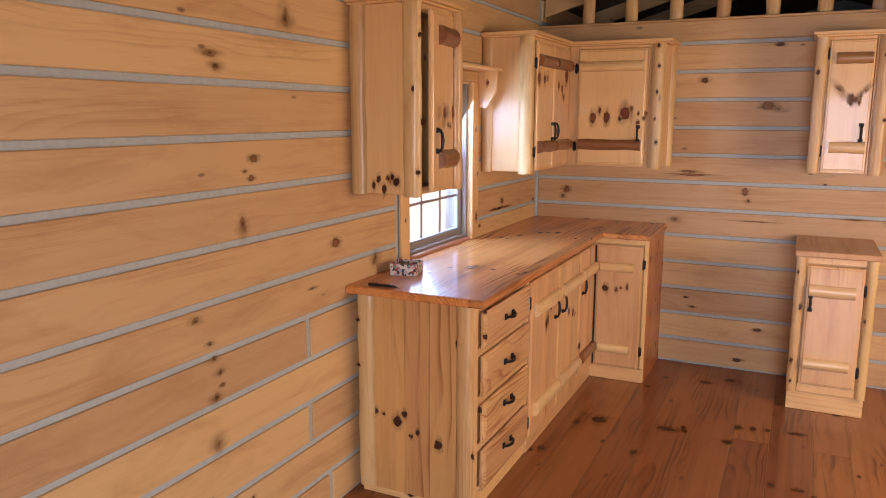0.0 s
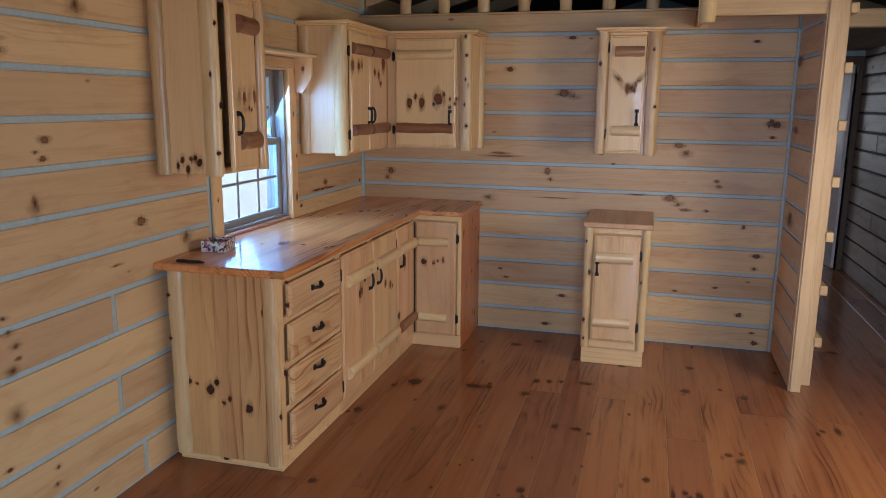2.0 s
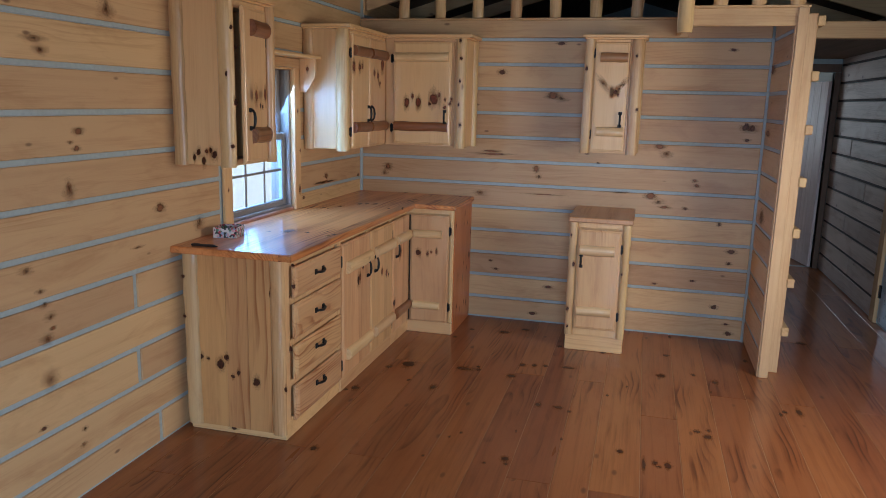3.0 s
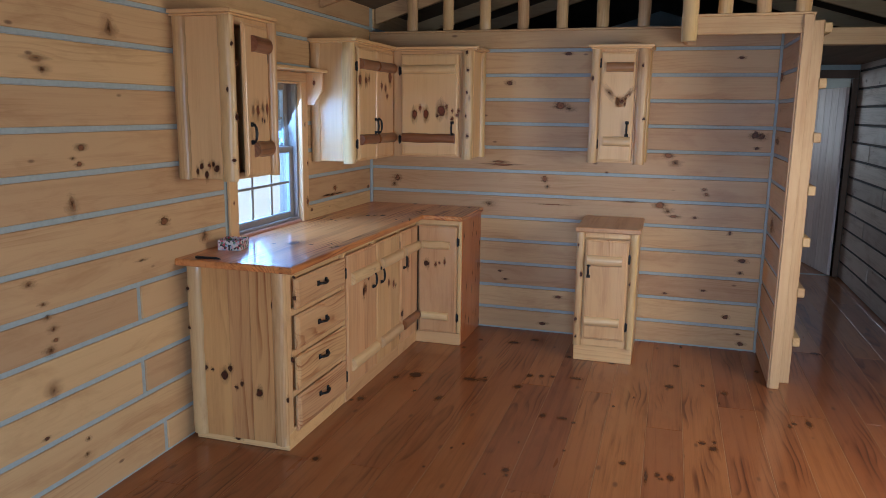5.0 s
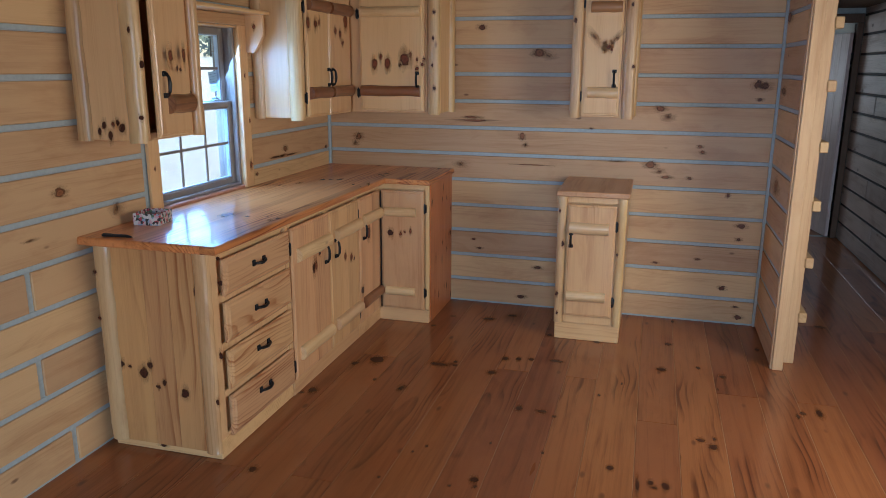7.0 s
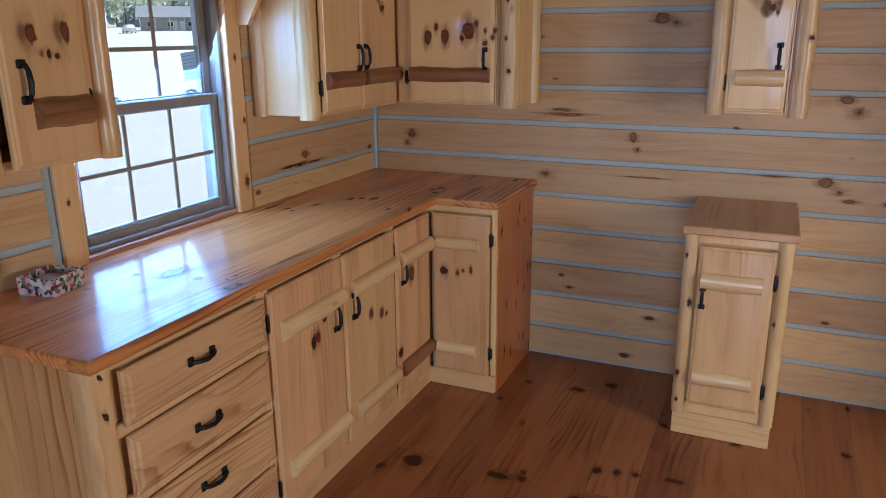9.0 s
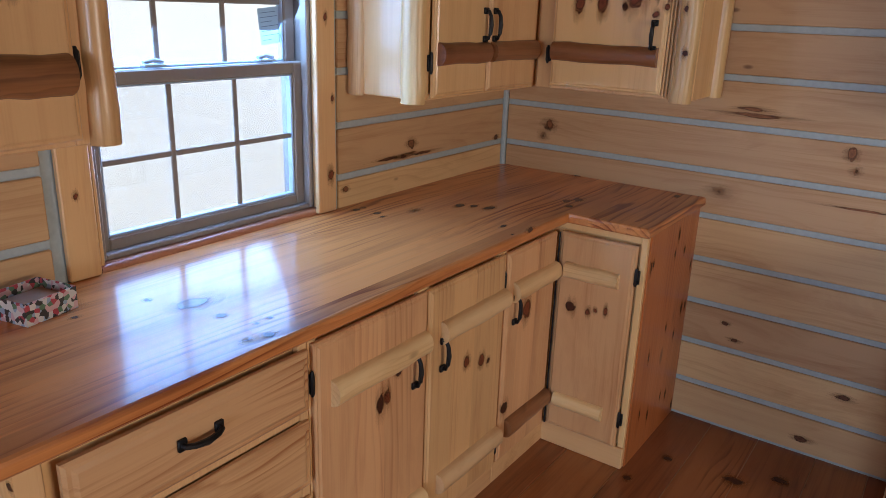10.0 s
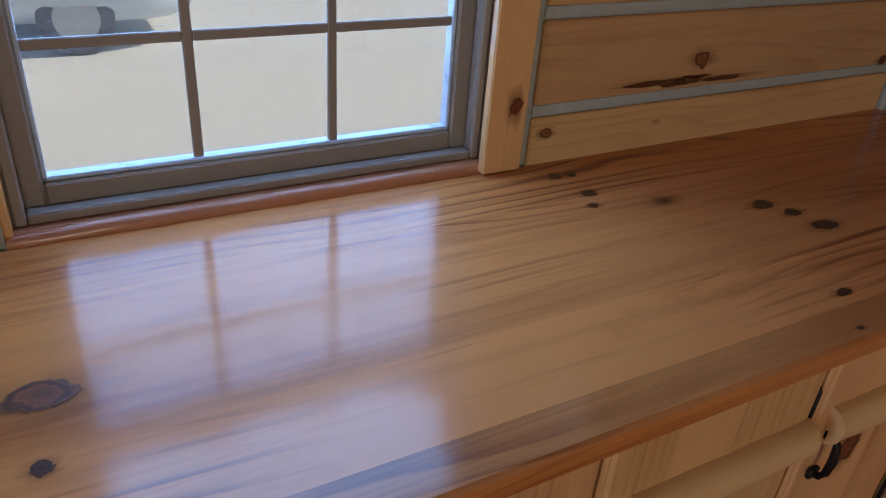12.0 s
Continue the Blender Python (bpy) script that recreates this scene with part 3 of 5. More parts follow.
tagged(part("post_trim", Solid().box(1.338, 1.392, 4.385, 4.428, 0, 2.158, c=0.003).box(1.329, 1.338, 4.395, 4.430, 0, 2.06, c=0.002), TIMBER_Z), "pale pine post trim at the end of the partition", "post", kind="structure")

newel = thing("newel_post", "peeled pine newel post at the loft landing", "post", at=(0.742, 4.37, 2.02))
ns = Solid()
for n in range(2):
    ns.half_log("z", 2.02, roof_z(0.742) - 0.01, (0.742, 4.372, 0), (0, -1 if n == 0 else 1, 0), 0.043, 0.045, seed=31 + n, dome=0.95)
part("shaft", ns, LOG_Z, newel).matrix_parent_inverse = Matrix.Translation((-0.742, -4.37, -2.02))


def baluster(x, y, z0, seed):
    b = Solid()
    top = roof_z(x) - 0.004
    for n in (-1, 1):
        b.half_log("z", z0, top, (x, y, 0), (0, n, 0), 0.039, 0.028, sides=8, seed=seed + n, dome=0.95)
    tagged(part("baluster", b, LOG_Z), "peeled pine baluster standing on the loft edge", "baluster", "loft balusters")


for n in range(7):
    baluster(-1.189 + 0.2745 * n, YB + 0.018, 2.182, 50 + 3 * n)
for n in range(3):
    baluster(0.93 + 0.2025 * n, 4.422, 2.172, 90 + 3 * n)

# ---- ladder to the loft ----
ladder = thing("loft_ladder", "pale pine ladder with square rungs beside the partition", "ladder", at=(1.43, 4.75, 0))
for y in (4.53, 4.97):
    part("rail", Solid().box(1.400, 1.465, y - 0.02, y + 0.02, 0, 2.14, c=0.004), TIMBER_Z, ladder).matrix_parent_inverse = Matrix.Translation((-1.43, -4.75, 0))
for n in range(7):
    z = 0.2675 + 0.305 * n
    part("rung", Solid().box(1.460, 1.502, 4.50, 5.03, z - 0.028, z + 0.028, c=0.005), TIMBER_Y, ladder).matrix_parent_inverse = Matrix.Translation((-1.43, -4.75, 0))

# ---- passage doors ----
trim = Solid().box(2.333, 2.385, YH - 0.018, YH + 0.09, 0, 1.97, c=0.003).box(1.40, 2.385, YH - 0.02, YH + 0.09, 1.972, 2.05, c=0.003)
tagged(part("door_trim", trim, BROWN_Z), "brown pine door casing at the end of the passage", "door frame", kind="structure")
board_door = thing("board_door", "open pale grey vertical board door with black hinges", "door", at=(2.300, 7.975, 0))
swing = pose(2.300, 7.975, 0, 0, 0, 101.2)
for n in range(5):
    part("door_board", Solid().box(0.004 + 0.163 * n, 0.166 + 0.163 * n, -0.016, 0.016, 0.015, 1.885, c=0.004), GREY_Z, board_door, at=pose(0, 0, 0))
for z in (0.30, 1.05, 1.66):
    part("hinge", Solid().box(-0.012, 0.05, -0.024, -0.012, z - 0.05, z + 0.05, c=0.003).tube([(-0.006, -0.02, z - 0.05), (-0.006, -0.02, z + 0.05)], 0.008), IRON, board_door, at=pose(0, 0, 0))
part("handle", Solid().tube([(0.72, 0.016, 1.0), (0.72, 0.06, 1.0), (0.64, 0.06, 1.0)], 0.009), IRON, board_door, at=pose(0, 0, 0))
board_door.matrix_basis = swing
entry = thing("entry_door", "pale blue-grey panelled entry door in a pine casing", "door", at=(XH, 5.52, 0))
for name, s, m in (("slab", Solid().box(XH + 0.01, XH + 0.05, 5.07, 5.955, 0.012, 2.02).panel(XH - 0.002, XH + 0.012, 5.2, 5.48, 0.25, 0.95, "x", -1, 0.03, 0.008).panel(XH - 0.002, XH + 0.012, 5.55, 5.83, 0.25, 0.95, "x", -1, 0.03, 0.008), LINER),
                   ("casing", Solid().box(XH - 0.018, XH + 0.03, 5.962, 6.07, 0, 2.10).box(XH - 0.018, XH + 0.03, 4.955, 5.058, 0, 2.10), TIMBER_Z)):
    part(name, s, m, entry).matrix_parent_inverse = Matrix.Translation((-XH, -5.52, 0))
for z in (0.25, 1.0, 1.75):
    part("hinge", Solid().box(XH - 0.004, XH + 0.012, 5.935, 5.975, z - 0.05, z + 0.05, c=0.002), IRON, entry).matrix_parent_inverse = Matrix.Translation((-XH, -5.52, 0))

# ---- kitchen window ----
window = thing("window_1", "clay-coloured double-hung window with a white grid and pine casing", "window", kind="structure", at=(-1.60, 3.594, 0.92))


def wpart(name, s, m, parent=None, label=""):
    ob = part(name, s, m, parent or window, label)
    if not parent:
        ob.matrix_parent_inverse = Matrix.Translation((1.60, -3.594, -0.92))
    return ob


wpart("casing", Solid().box(XL - 0.004, XL + 0.014, 3.140, 3.218, 0.917, WZ1, c=0.003), CAB_Z)
wpart("casing", Solid().box(XL - 0.004, XL + 0.014, 3.955, 4.034, 0.917, WZ1, c=0.003), CAB_Z)
wpart("head_casing", Solid().box(XL - 0.004, XL + 0.016, 3.140, 4.034, WZ1, 1.832, c=0.003), TIMBER_Y)
jamb = Solid().box(-1.676, XL - 0.004, WY0, WY0 + 0.012, 0.93, WZ1).box(-1.676, XL - 0.004, WY1 - 0.012, WY1, 0.93, WZ1).box(-1.676, XL - 0.004, WY0, WY1, WZ1 - 0.012, WZ1 - 0.0005)
wpart("jamb", jamb, CAB_Z)
knots(window, (1, 0, 0), (0, 0, 1), [(0.099, 0.412, 0.115, 0.020, 0.016), (0.099, 0.425, 0.36, 0.010, 0.008), (0.099, -0.42, 0.20, 0.009, 0.007), (0.099, 0.398, 0.60, 0.012, 0.008)], RED_KNOT)
stool = Solid().box(-1.67, XL - 0.012, WY0 + 0.001, WY1 - 0.001, 0.905, 0.932, c=0.003)
stool.half_log("y", WY0 + 0.001, WY1 - 0.001, (XL - 0.014, 0, 0.9175), (1, 0, 0), 0.0145, 0.014, seed=4, dome=0.95)
wpart("window_sill", stool, SILL_Y)


def sash(name, x0, x1, z0, z1, top, bottom, stile):
    """A sash with its rails, stiles, glass and a grid of three by two panes."""
    ya, yb = WY0 + 0.014, WY1 - 0.014
    frame_ = Solid().box(x0, x1, ya, ya + stile, z0, z1, c=0.004).box(x0, x1, yb - stile, yb, z0, z1, c=0.004)
    frame_.box(x0, x1, ya + stile, yb - stile, z0, z0 + bottom, c=0.004).box(x0, x1, ya + stile, yb - stile, z1 - top, z1, c=0.004)
    ob = wpart(name, frame_, VINYL)
    a, b, c, d = ya + stile, yb - stile, z0 + bottom, z1 - top
    mid = (x0 + x1) / 2
    bead = Solid()
    for p, q, r, t in ((a, a + 0.007, c, d), (b - 0.007, b, c, d), (a, b, c, c + 0.007), (a, b, d - 0.005, d)):
        bead.box(mid - 0.012, x1 - 0.006, p, q, r, t, c=0.002)
    part("glazing_bead", bead, LINER, ob)
    for n in (1, 2):
        y = a + (b - a) * n / 3
        part("muntin", Solid().box(mid - 0.004, mid + 0.004, y - 0.0075, y + 0.0075, c, d, c=0.002), VINYL, ob)
    zm = (c + d) / 2
    for n in range(3):
        p, q = a + (b - a) * n / 3 + (0.0076 if n else 0), a + (b - a) * (n + 1) / 3 - (0.0076 if n < 2 else 0)
        part("muntin", Solid().box(mid - 0.004, mid + 0.004, p, q, zm - 0.0075, zm + 0.0075, c=0.002), VINYL, ob)
    pane = part("pane", Solid().box(mid - 0.0095, mid - 0.0065, a - 0.004, b + 0.004, c - 0.004, d + 0.004, c=0.0002), GLASS, ob)
    pane.visible_shadow = False
    return ob


GLASS, _gn, _gl, _gb = material("window_glass")
_face = _gn.new("ShaderNodeLayerWeight")
_face.inputs["Blend"].default_value = 0.5
_gloss = maths(_gn, _gl, "ADD", maths(_gn, _gl, "MULTIPLY", maths(_gn, _gl, "POWER", _face.outputs["Facing"], 4.0), 0.7), 0.05, True)
_tr, _go, _mx = _gn.new("ShaderNodeBsdfTransparent"), node(_gn, "ShaderNodeBsdfGlossy", Roughness=0.02), _gn.new("ShaderNodeMixShader")
_tr.inputs[0].default_value = (0.95, 0.97, 0.97, 1)
_gl.new(_gloss, _mx.inputs[0])
_gl.new(_tr.outputs[0], _mx.inputs[1])
_gl.new(_go.outputs[0], _mx.inputs[2])
_gl.new(_mx.outputs[0], _gn["Material Output"].inputs[0])

lower = sash("lower_sash", -1.602, -1.570, 0.934, 1.388, 0.036, 0.044, 0.044)
upper = sash("upper_sash", -1.638, -1.606, 1.352, 1.766, 0.038, 0.034, 0.040)
wpart("outer_frame", Solid().box(-1.674, -1.540, WY0 + 0.0125, WY0 + 0.0138, 0.933, 1.765, c=0.0005).box(-1.568, -1.540, WY0 + 0.0142, WY0 + 0.030, 0.933, 1.765, c=0.003).box(-1.674, -1.540, WY1 - 0.0138, WY1 - 0.0125, 0.933, 1.765, c=0.0005).box(-1.568, -1.540, WY1 - 0.030, WY1 - 0.0142, 0.933, 1.765, c=0.003).box(-1.568, -1.542, WY0 + 0.031, WY1 - 0.031, 0.9325, 0.948, c=0.003), VINYL)
mesh_ = part("insect_screen", Solid().box(-1.6435, -1.6425, WY0 + 0.016, WY1 - 0.016, 0.934, 1.372, c=0.0002), SCREEN, lower)
mesh_.visible_shadow = False
for y in (3.46, 3.83):
    part("sash_lock", Solid().box(-1.598, -1.574, y - 0.032, y + 0.032, 1.392, 1.399, c=0.002).tube([(-1.586, y - 0.028, 1.402), (-1.586, y, 1.408), (-1.586, y + 0.028, 1.402)], 0.006), LINER, lower)
STICKER = plain("pale_blue_paper", (0.50, 0.60, 0.70), 0.7, spread=0.05)
_paper = STICKER.node_tree
_lit, _sheet = _paper.nodes.new("ShaderNodeBsdfTranslucent"), _paper.nodes.new("ShaderNodeMixShader")
_lit.inputs[0].default_value, _sheet.inputs[0].default_value = (0.62, 0.72, 0.80, 1), 0.6
_paper.links.new(_paper.nodes["Principled BSDF"].outputs[0], _sheet.inputs[1])
_paper.links.new(_lit.outputs[0], _sheet.inputs[2])
_paper.links.new(_sheet.outputs[0], _paper.nodes["Material Output"].inputs[0])
INK = plain("grey_ink", (0.22, 0.28, 0.36), 0.7, spread=0.05)
label_ = part("sticker", Solid().box(-0.0006, 0.0006, -0.041, 0.041, -0.052, 0.052, c=0.0001), STICKER, upper, at=pose(-1.6265, 3.888, 1.490, 6, 0, 0))
for n in range(7):
    w = (0.030, 0.033, 0.022, 0.033, 0.028, 0.033, 0.018)[n]
    part("print_line", Solid().box(0.0007, 0.0012, -0.034, -0.034 + 2 * w, 0.038 - 0.013 * n, 0.0398 - 0.013 * n, c=0.0001), INK, upper, at=pose(-1.6265, 3.888, 1.490, 6, 0, 0))

shelf = thing("window_shelf", "pale pine shelf on clipped brackets above the window", "shelf", at=(XL, 3.59, 1.835))
for name, s, m in (("board", Solid().box(XL + 0.002, -1.372, 3.135, 4.062, 1.834, 1.852, c=0.004), CAB_Y),
                   ("bracket", Solid().prism([(1.834, XL + 0.017), (1.834, -1.395), (1.728, -1.395), (1.638, -1.452), (1.638, XL + 0.017)], "y", 4.020, 4.040), CAB_Z),
                   ("bracket", Solid().prism([(1.834, XL + 0.017), (1.834, -1.395), (1.728, -1.395), (1.638, -1.452), (1.638, XL + 0.017)], "y", 3.150, 3.170), CAB_Z)):
    part(name, s, m, shelf).matrix_parent_inverse = Matrix.Translation((-XL, -3.59, -1.835))
knots(shelf, (0, -1, 0), (0, 0, 1), [(-1.447 - XL, 4.020 - 3.59, 1.775 - 1.835, 0.014, 0.010)], RED_KNOT)

# ---- cabinets ----


def on(face, plane, u0, u1, d0, d1, z0, z1, c=0.003):
    """A box on a front: u along the front, d outwards from it. face "x" looks along +x, face "y" along -y."""
    return Solid().box(plane + d0, plane + d1, u0, u1, z0, z1, c=c) if face == "x" else Solid().box(u0, u1, plane - d1, plane - d0, z0, z1, c=c)


def spot(face, plane, u, d, z):
    return (plane + d, u, z) if face == "x" else (u, plane - d, z)


OUT = {"x": (1, 0, 0), "y": (0, -1, 0)}


def cabinet(name, label, group, at):
    ob = thing(name, label, "cabinet", group, at=at)
    ob["base"] = at
    return ob


def cpart(name, s, m, cab, label=""):
    ob = part(name, s, m, cab, label)
    ob.matrix_parent_inverse = Matrix.Translation([-v for v in cab["base"]])
    return ob


def ckn(cab, normal, grain, places, mat=None):
    b = cab["base"]
    knots(cab, normal, grain, [(x - b[0], y - b[1], z - b[2], p, q) for x, y, z, p, q in places], mat)


def pull(door, face, plane, u, d, z, upright=True, size=0.095):
    """A black forged pull: two feet and a bowed grip."""
    s, h = Solid(), size / 2
    if upright:
        pts = [spot(face, plane, u, d + b, z + a * h) for a, b in ((-0.86, 0.004), (-0.84, 0.014), (-0.55, 0.022), (0, 0.025), (0.55, 0.022), (0.84, 0.014), (0.86, 0.004))]
        s.tube(pts, [0.0075, 0.006, 0.0062, 0.0075, 0.0062, 0.006, 0.0075])
        for a in (-1, 1):
            f = on(face, plane, u - 0.012, u + 0.012, d, d + 0.008, z + a * h * 0.86 - 0.010, z + a * h * 0.86 + 0.010, c=0.002)
            s.add(f.v, f.f)
    else:
        pts = [spot(face, plane, u + a * h, d + b, z - 0.004 * (1 - abs(a))) for a, b in ((-0.86, 0.004), (-0.84, 0.014), (-0.55, 0.022), (0, 0.025), (0.55, 0.022), (0.84, 0.014), (0.86, 0.004))]
        s.tube(pts, [0.0075, 0.006, 0.0062, 0.0075, 0.0062, 0.006, 0.0075])
        for a in (-1, 1):
            f = on(face, plane, u + a * h * 0.86 - 0.010, u + a * h * 0.86 + 0.010, d, d + 0.008, z - 0.013, z + 0.013, c=0.002)
            s.add(f.v, f.f)
    return part("handle", s, IRON, door, "black forged iron handle")


def hinge(cab, face, plane, u, z, d=0.0):
    s = Solid().tube([spot(face, plane, u, d + 0.008, z - 0.032), spot(face, plane, u, d + 0.008, z - 0.024), spot(face, plane, u, d + 0.008, z + 0.024), spot(face, plane, u, d + 0.008, z + 0.032)], [0.003, 0.006, 0.006, 0.003])
    f = on(face, plane, u - 0.011, u + 0.011, d - 0.001, d + 0.006, z - 0.024, z + 0.024, c=0.002)
    s.add(f.v, f.f)
    cpart("hinge", s, IRON, cab, "black iron hinge")


def door(cab, face, plane, u0, u1, z0, z1, rails, thick=0.019, mat=None):
    """A slab door with eased edges and split-log rails. rails: u0, u1, z, radius, brown."""
    s = Solid()
    k, o = ("x", 1) if face == "x" else ("y", -1)
    if face == "x":
        s.panel(plane + 0.002, plane + thick, u0, u1, z0, z1, k, o, 0.014, 0.008)
    else:
        s.panel(u0, u1, plane - thick, plane - 0.002, z0, z1, k, o, 0.014, 0.008)
    ob = cpart("door", s, mat or DOOR_Z, cab)
    axis = "y" if face == "x" else "x"
    for n, (a, b, z, r, brown) in enumerate(rails):
        log = Solid().half_log(axis, a, b, spot(face, plane, 0, thick - 0.002, z), OUT[face], r, r * 0.95, seed=int(1000 * abs(a + z)) + n, dome=0.95)
        m = TAN_LOG if brown is None else (DARKLOG_Y if brown else LOG_Y) if axis == "y" else (DARKLOG_X if brown else LOG_X)
        part("log_rail", log, m, ob, "brown split-log rail" if brown else "peeled split-log rail")
    return ob


def log_post(cab, face, plane, u, z0, z1, r, seed, depth=None, mat=None):
    s = Solid().half_log("z", z0, z1, spot(face, plane, u, -0.002, 0), OUT[face] if face != "-x" else (-1, 0, 0), r, depth or r * 0.75, seed=seed, dome=0.95)
    cpart("log_post", s, mat or LOG_Z, cab, "peeled half-log corner post")


# upper cabinet between the near wall and the window; its door stands ajar
Z0, Z1 = 1.290, 2.018
uc0 = cabinet("wall_cabinet", "narrow knotty pine wall cabinet with its door ajar beside the window", "wall cabinets", (-1.365, 2.92, Z0))
for name, lo, hi in (("side_panel", (2.745, Z0), (2.762, Z1)), ("side_panel", (3.085, Z0), (3.100, Z1)), ("bottom_panel", (2.762, Z0), (3.085, Z0 + 0.018)), ("top_panel", (2.762, Z1 - 0.02), (3.085, Z1))):
    cpart(name, Solid().box(XL + 0.001, -1.236, lo[0], hi[0], lo[1], hi[1]), CAB_Z, uc0)
cpart("back_panel", Solid().box(XL + 0.001, XL + 0.012, 2.762, 3.085, Z0 + 0.018, Z1 - 0.02), CAB_Z, uc0)
cpart("face_frame", Solid().box(-1.236, -1.217, 2.745, 2.79, Z0, Z1).box(-1.236, -1.217, 3.04, 3.10, Z0, Z1).box(-1.236, -1.217, 2.79, 3.04, Z0, Z0 + 0.03).box(-1.236, -1.217, 2.79, 3.04, Z1 - 0.035, Z1), CAB_Z, uc0)
log_post(uc0, "y", 2.747, -1.475, Z0 - 0.004, Z1, 0.034, 11, 0.024)
log_post(uc0, "y", 2.747, -1.236, Z0 - 0.006, Z1, 0.038, 12, 0.030)
# this post stands in shade, put in by the darker tan log material
log_post(uc0, "x", -1.217, 3.096, Z0 - 0.002, Z1, 0.029, 13, 0.034, TANLOG_Z)
d0 = door(uc0, "x", -1.217, 2.788, 3.046, Z0 + 0.012, Z1 - 0.025, [(2.858, 3.026, 1.905, 0.037, True), (2.858, 3.026, 1.425, 0.037, True)], mat=CAB_Z)
pull(d0, "x", -1.217, 2.838, 0.019, 1.500)
d0.matrix_basis = Matrix.Translation((-1.215, 3.046, 0)) @ pose(0, 0, 0, 0, 0, 6.0) @ Matrix.Translation((1.215, -3.046, 0)) @ d0.matrix_basis
hinge(uc0, "x", -1.217, 3.052, 1.44)
hinge(uc0, "x", -1.217, 3.052, 1.86)
s = Solid()
for a, b, g in ((Z1, Z1 + 0.010, 0.012), (Z1 + 0.010, Z1 + 0.028, 0.028)):
    s.box(XL + 0.001, -1.215 + g, 2.737 - g, 3.112 + g * 0.6, a, b, c=0.003)
cpart("cornice", s, CAB_Y, uc0)

# corner pair of upper cabinets: two doors over the worktop, one on the back wall
uc1 = cabinet("wall_cabinet", "two-door knotty pine wall cabinet in the corner by the window", "wall cabinets", (-1.365, 4.6, Z0))
cpart("body", Solid().box(XL + 0.001, -1.236, 4.105, 5.09, Z0, Z1), CAB_Z, uc1)
cpart("face_frame", Solid().box(-1.236, -1.217, 4.095, 4.138, Z0, Z1).box(-1.236, -1.217, 4.745, 4.782, Z0, Z1).box(-1.236, -1.217, 4.138, 4.745, Z0, Z0 + 0.02).box(-1.236, -1.217, 4.138, 4.745, Z1 - 0.02, Z1), CAB_Z, uc1)
log_post(uc1, "y", 4.107, -1.480, Z0 - 0.004, Z1, 0.033, 21, 0.02)
log_post(uc1, "y", 4.107, -1.252, Z0 - 0.010, Z1, 0.042, 22, 0.036)
for a, b, h in ((4.142, 4.431, 4.405), (4.437, 4.752, 4.463)):
    d = door(uc1, "x", -1.217, a, b, Z0 + 0.008, Z1 - 0.022, [(a + 0.012, b - 0.012, 1.897, 0.033, True), (a + 0.012, b - 0.012, 1.425, 0.033, True)], mat=CAB_Z)
    pull(d, "x", -1.217, h, 0.019, 1.510, size=0.10)
for z in (1.40, 1.88):
    hinge(uc1, "x", -1.217, 4.136, z)
uc2 = cabinet("wall_cabinet", "single-door knotty pine wall cabinet on the back wall", "wall cabinets", (-0.93, 4.95, Z0))
cpart("body", Solid().box(-1.235, -0.638, 4.822, YB - 0.001, Z0, Z1), CAB_Z, uc2)
cpart("face_frame", Solid().box(-1.217, -1.157, 4.803, 4.822, Z0, Z1).box(-0.716, -0.642, 4.803, 4.822, Z0, Z1).box(-1.157, -0.716, 4.803, 4.822, Z0, Z0 + 0.02).box(-1.157, -0.716, 4.803, 4.822, Z1 - 0.02, Z1), CAB_Z, uc2)
cpart("face_bead", Solid().box(-0.735, -0.729, 4.792, 4.803, Z0 + 0.006, Z1 - 0.02, c=0.002).box(-0.724, -0.718, 4.795, 4.803, Z0 + 0.006, Z1 - 0.02, c=0.002), CAB_Z, uc2)
log_post(uc2, "y", 4.805, -0.672, Z0 - 0.008, Z1, 0.036, 23, 0.034)
log_post(uc2, "x", -0.640, 5.055, Z0 - 0.004, Z1, 0.034, 24, 0.030)
d = door(uc2, "y", 4.803, -1.154, -0.738, Z0 + 0.012, Z1 - 0.022, [(-1.143, -0.757, 1.895, 0.031, False), (-1.143, -0.757, 1.424, 0.033, True)], mat=CAB_Z)
part("rail_bark", Solid().half_log("x", -1.139, -0.760, (0, 4.786, 1.895), (0, -1, 0), 0.026, 0.0315, seed=5, dome=0.5), LOG_X, d)
pull(d, "y", 4.803, -0.775, 0.030, 1.492)
for z in (1.41, 1.885):
    hinge(uc2, "y", 4.803, -1.170, z)
s = Solid()
for a, b, g in ((Z1, Z1 + 0.010, 0.012), (Z1 + 0.010, Z1 + 0.028, 0.028)):
    s.box(XL + 0.001, -1.215 + g, 4.10 - g, 4.80 - g - 0.0005, a, b, c=0.002)
cpart("cornice", s, CAB_Y, uc1)
s = Solid()
for a, b, g in ((Z1, Z1 + 0.010, 0.012), (Z1 + 0.010, Z1 + 0.028, 0.028)):
    s.box(XL + 0.001, -0.625 + g, 4.80 - g, YB - 0.001, a, b, c=0.002)
cpart("cornice", s, CAB_X, uc2)

# single upper cabinet on the back wall
uc3 = cabinet("wall_cabinet", "narrow knotty pine wall cabinet between half-log posts on the back wall", "wall cabinets", (0.342, 4.95, Z0))
cpart("body", Solid().box(0.165, 0.512, 4.822, YB - 0.001, Z0, Z1), CAB_Z, uc3)
cpart("face_frame", Solid().box(0.165, 0.222, 4.803, 4.822, Z0, Z1).box(0.440, 0.512, 4.803, 4.822, Z0, Z1).box(0.222, 0.440, 4.803, 4.822, Z0, Z0 + 0.02).box(0.222, 0.440, 4.803, 4.822, Z1 - 0.02, Z1), CAB_Z, uc3)
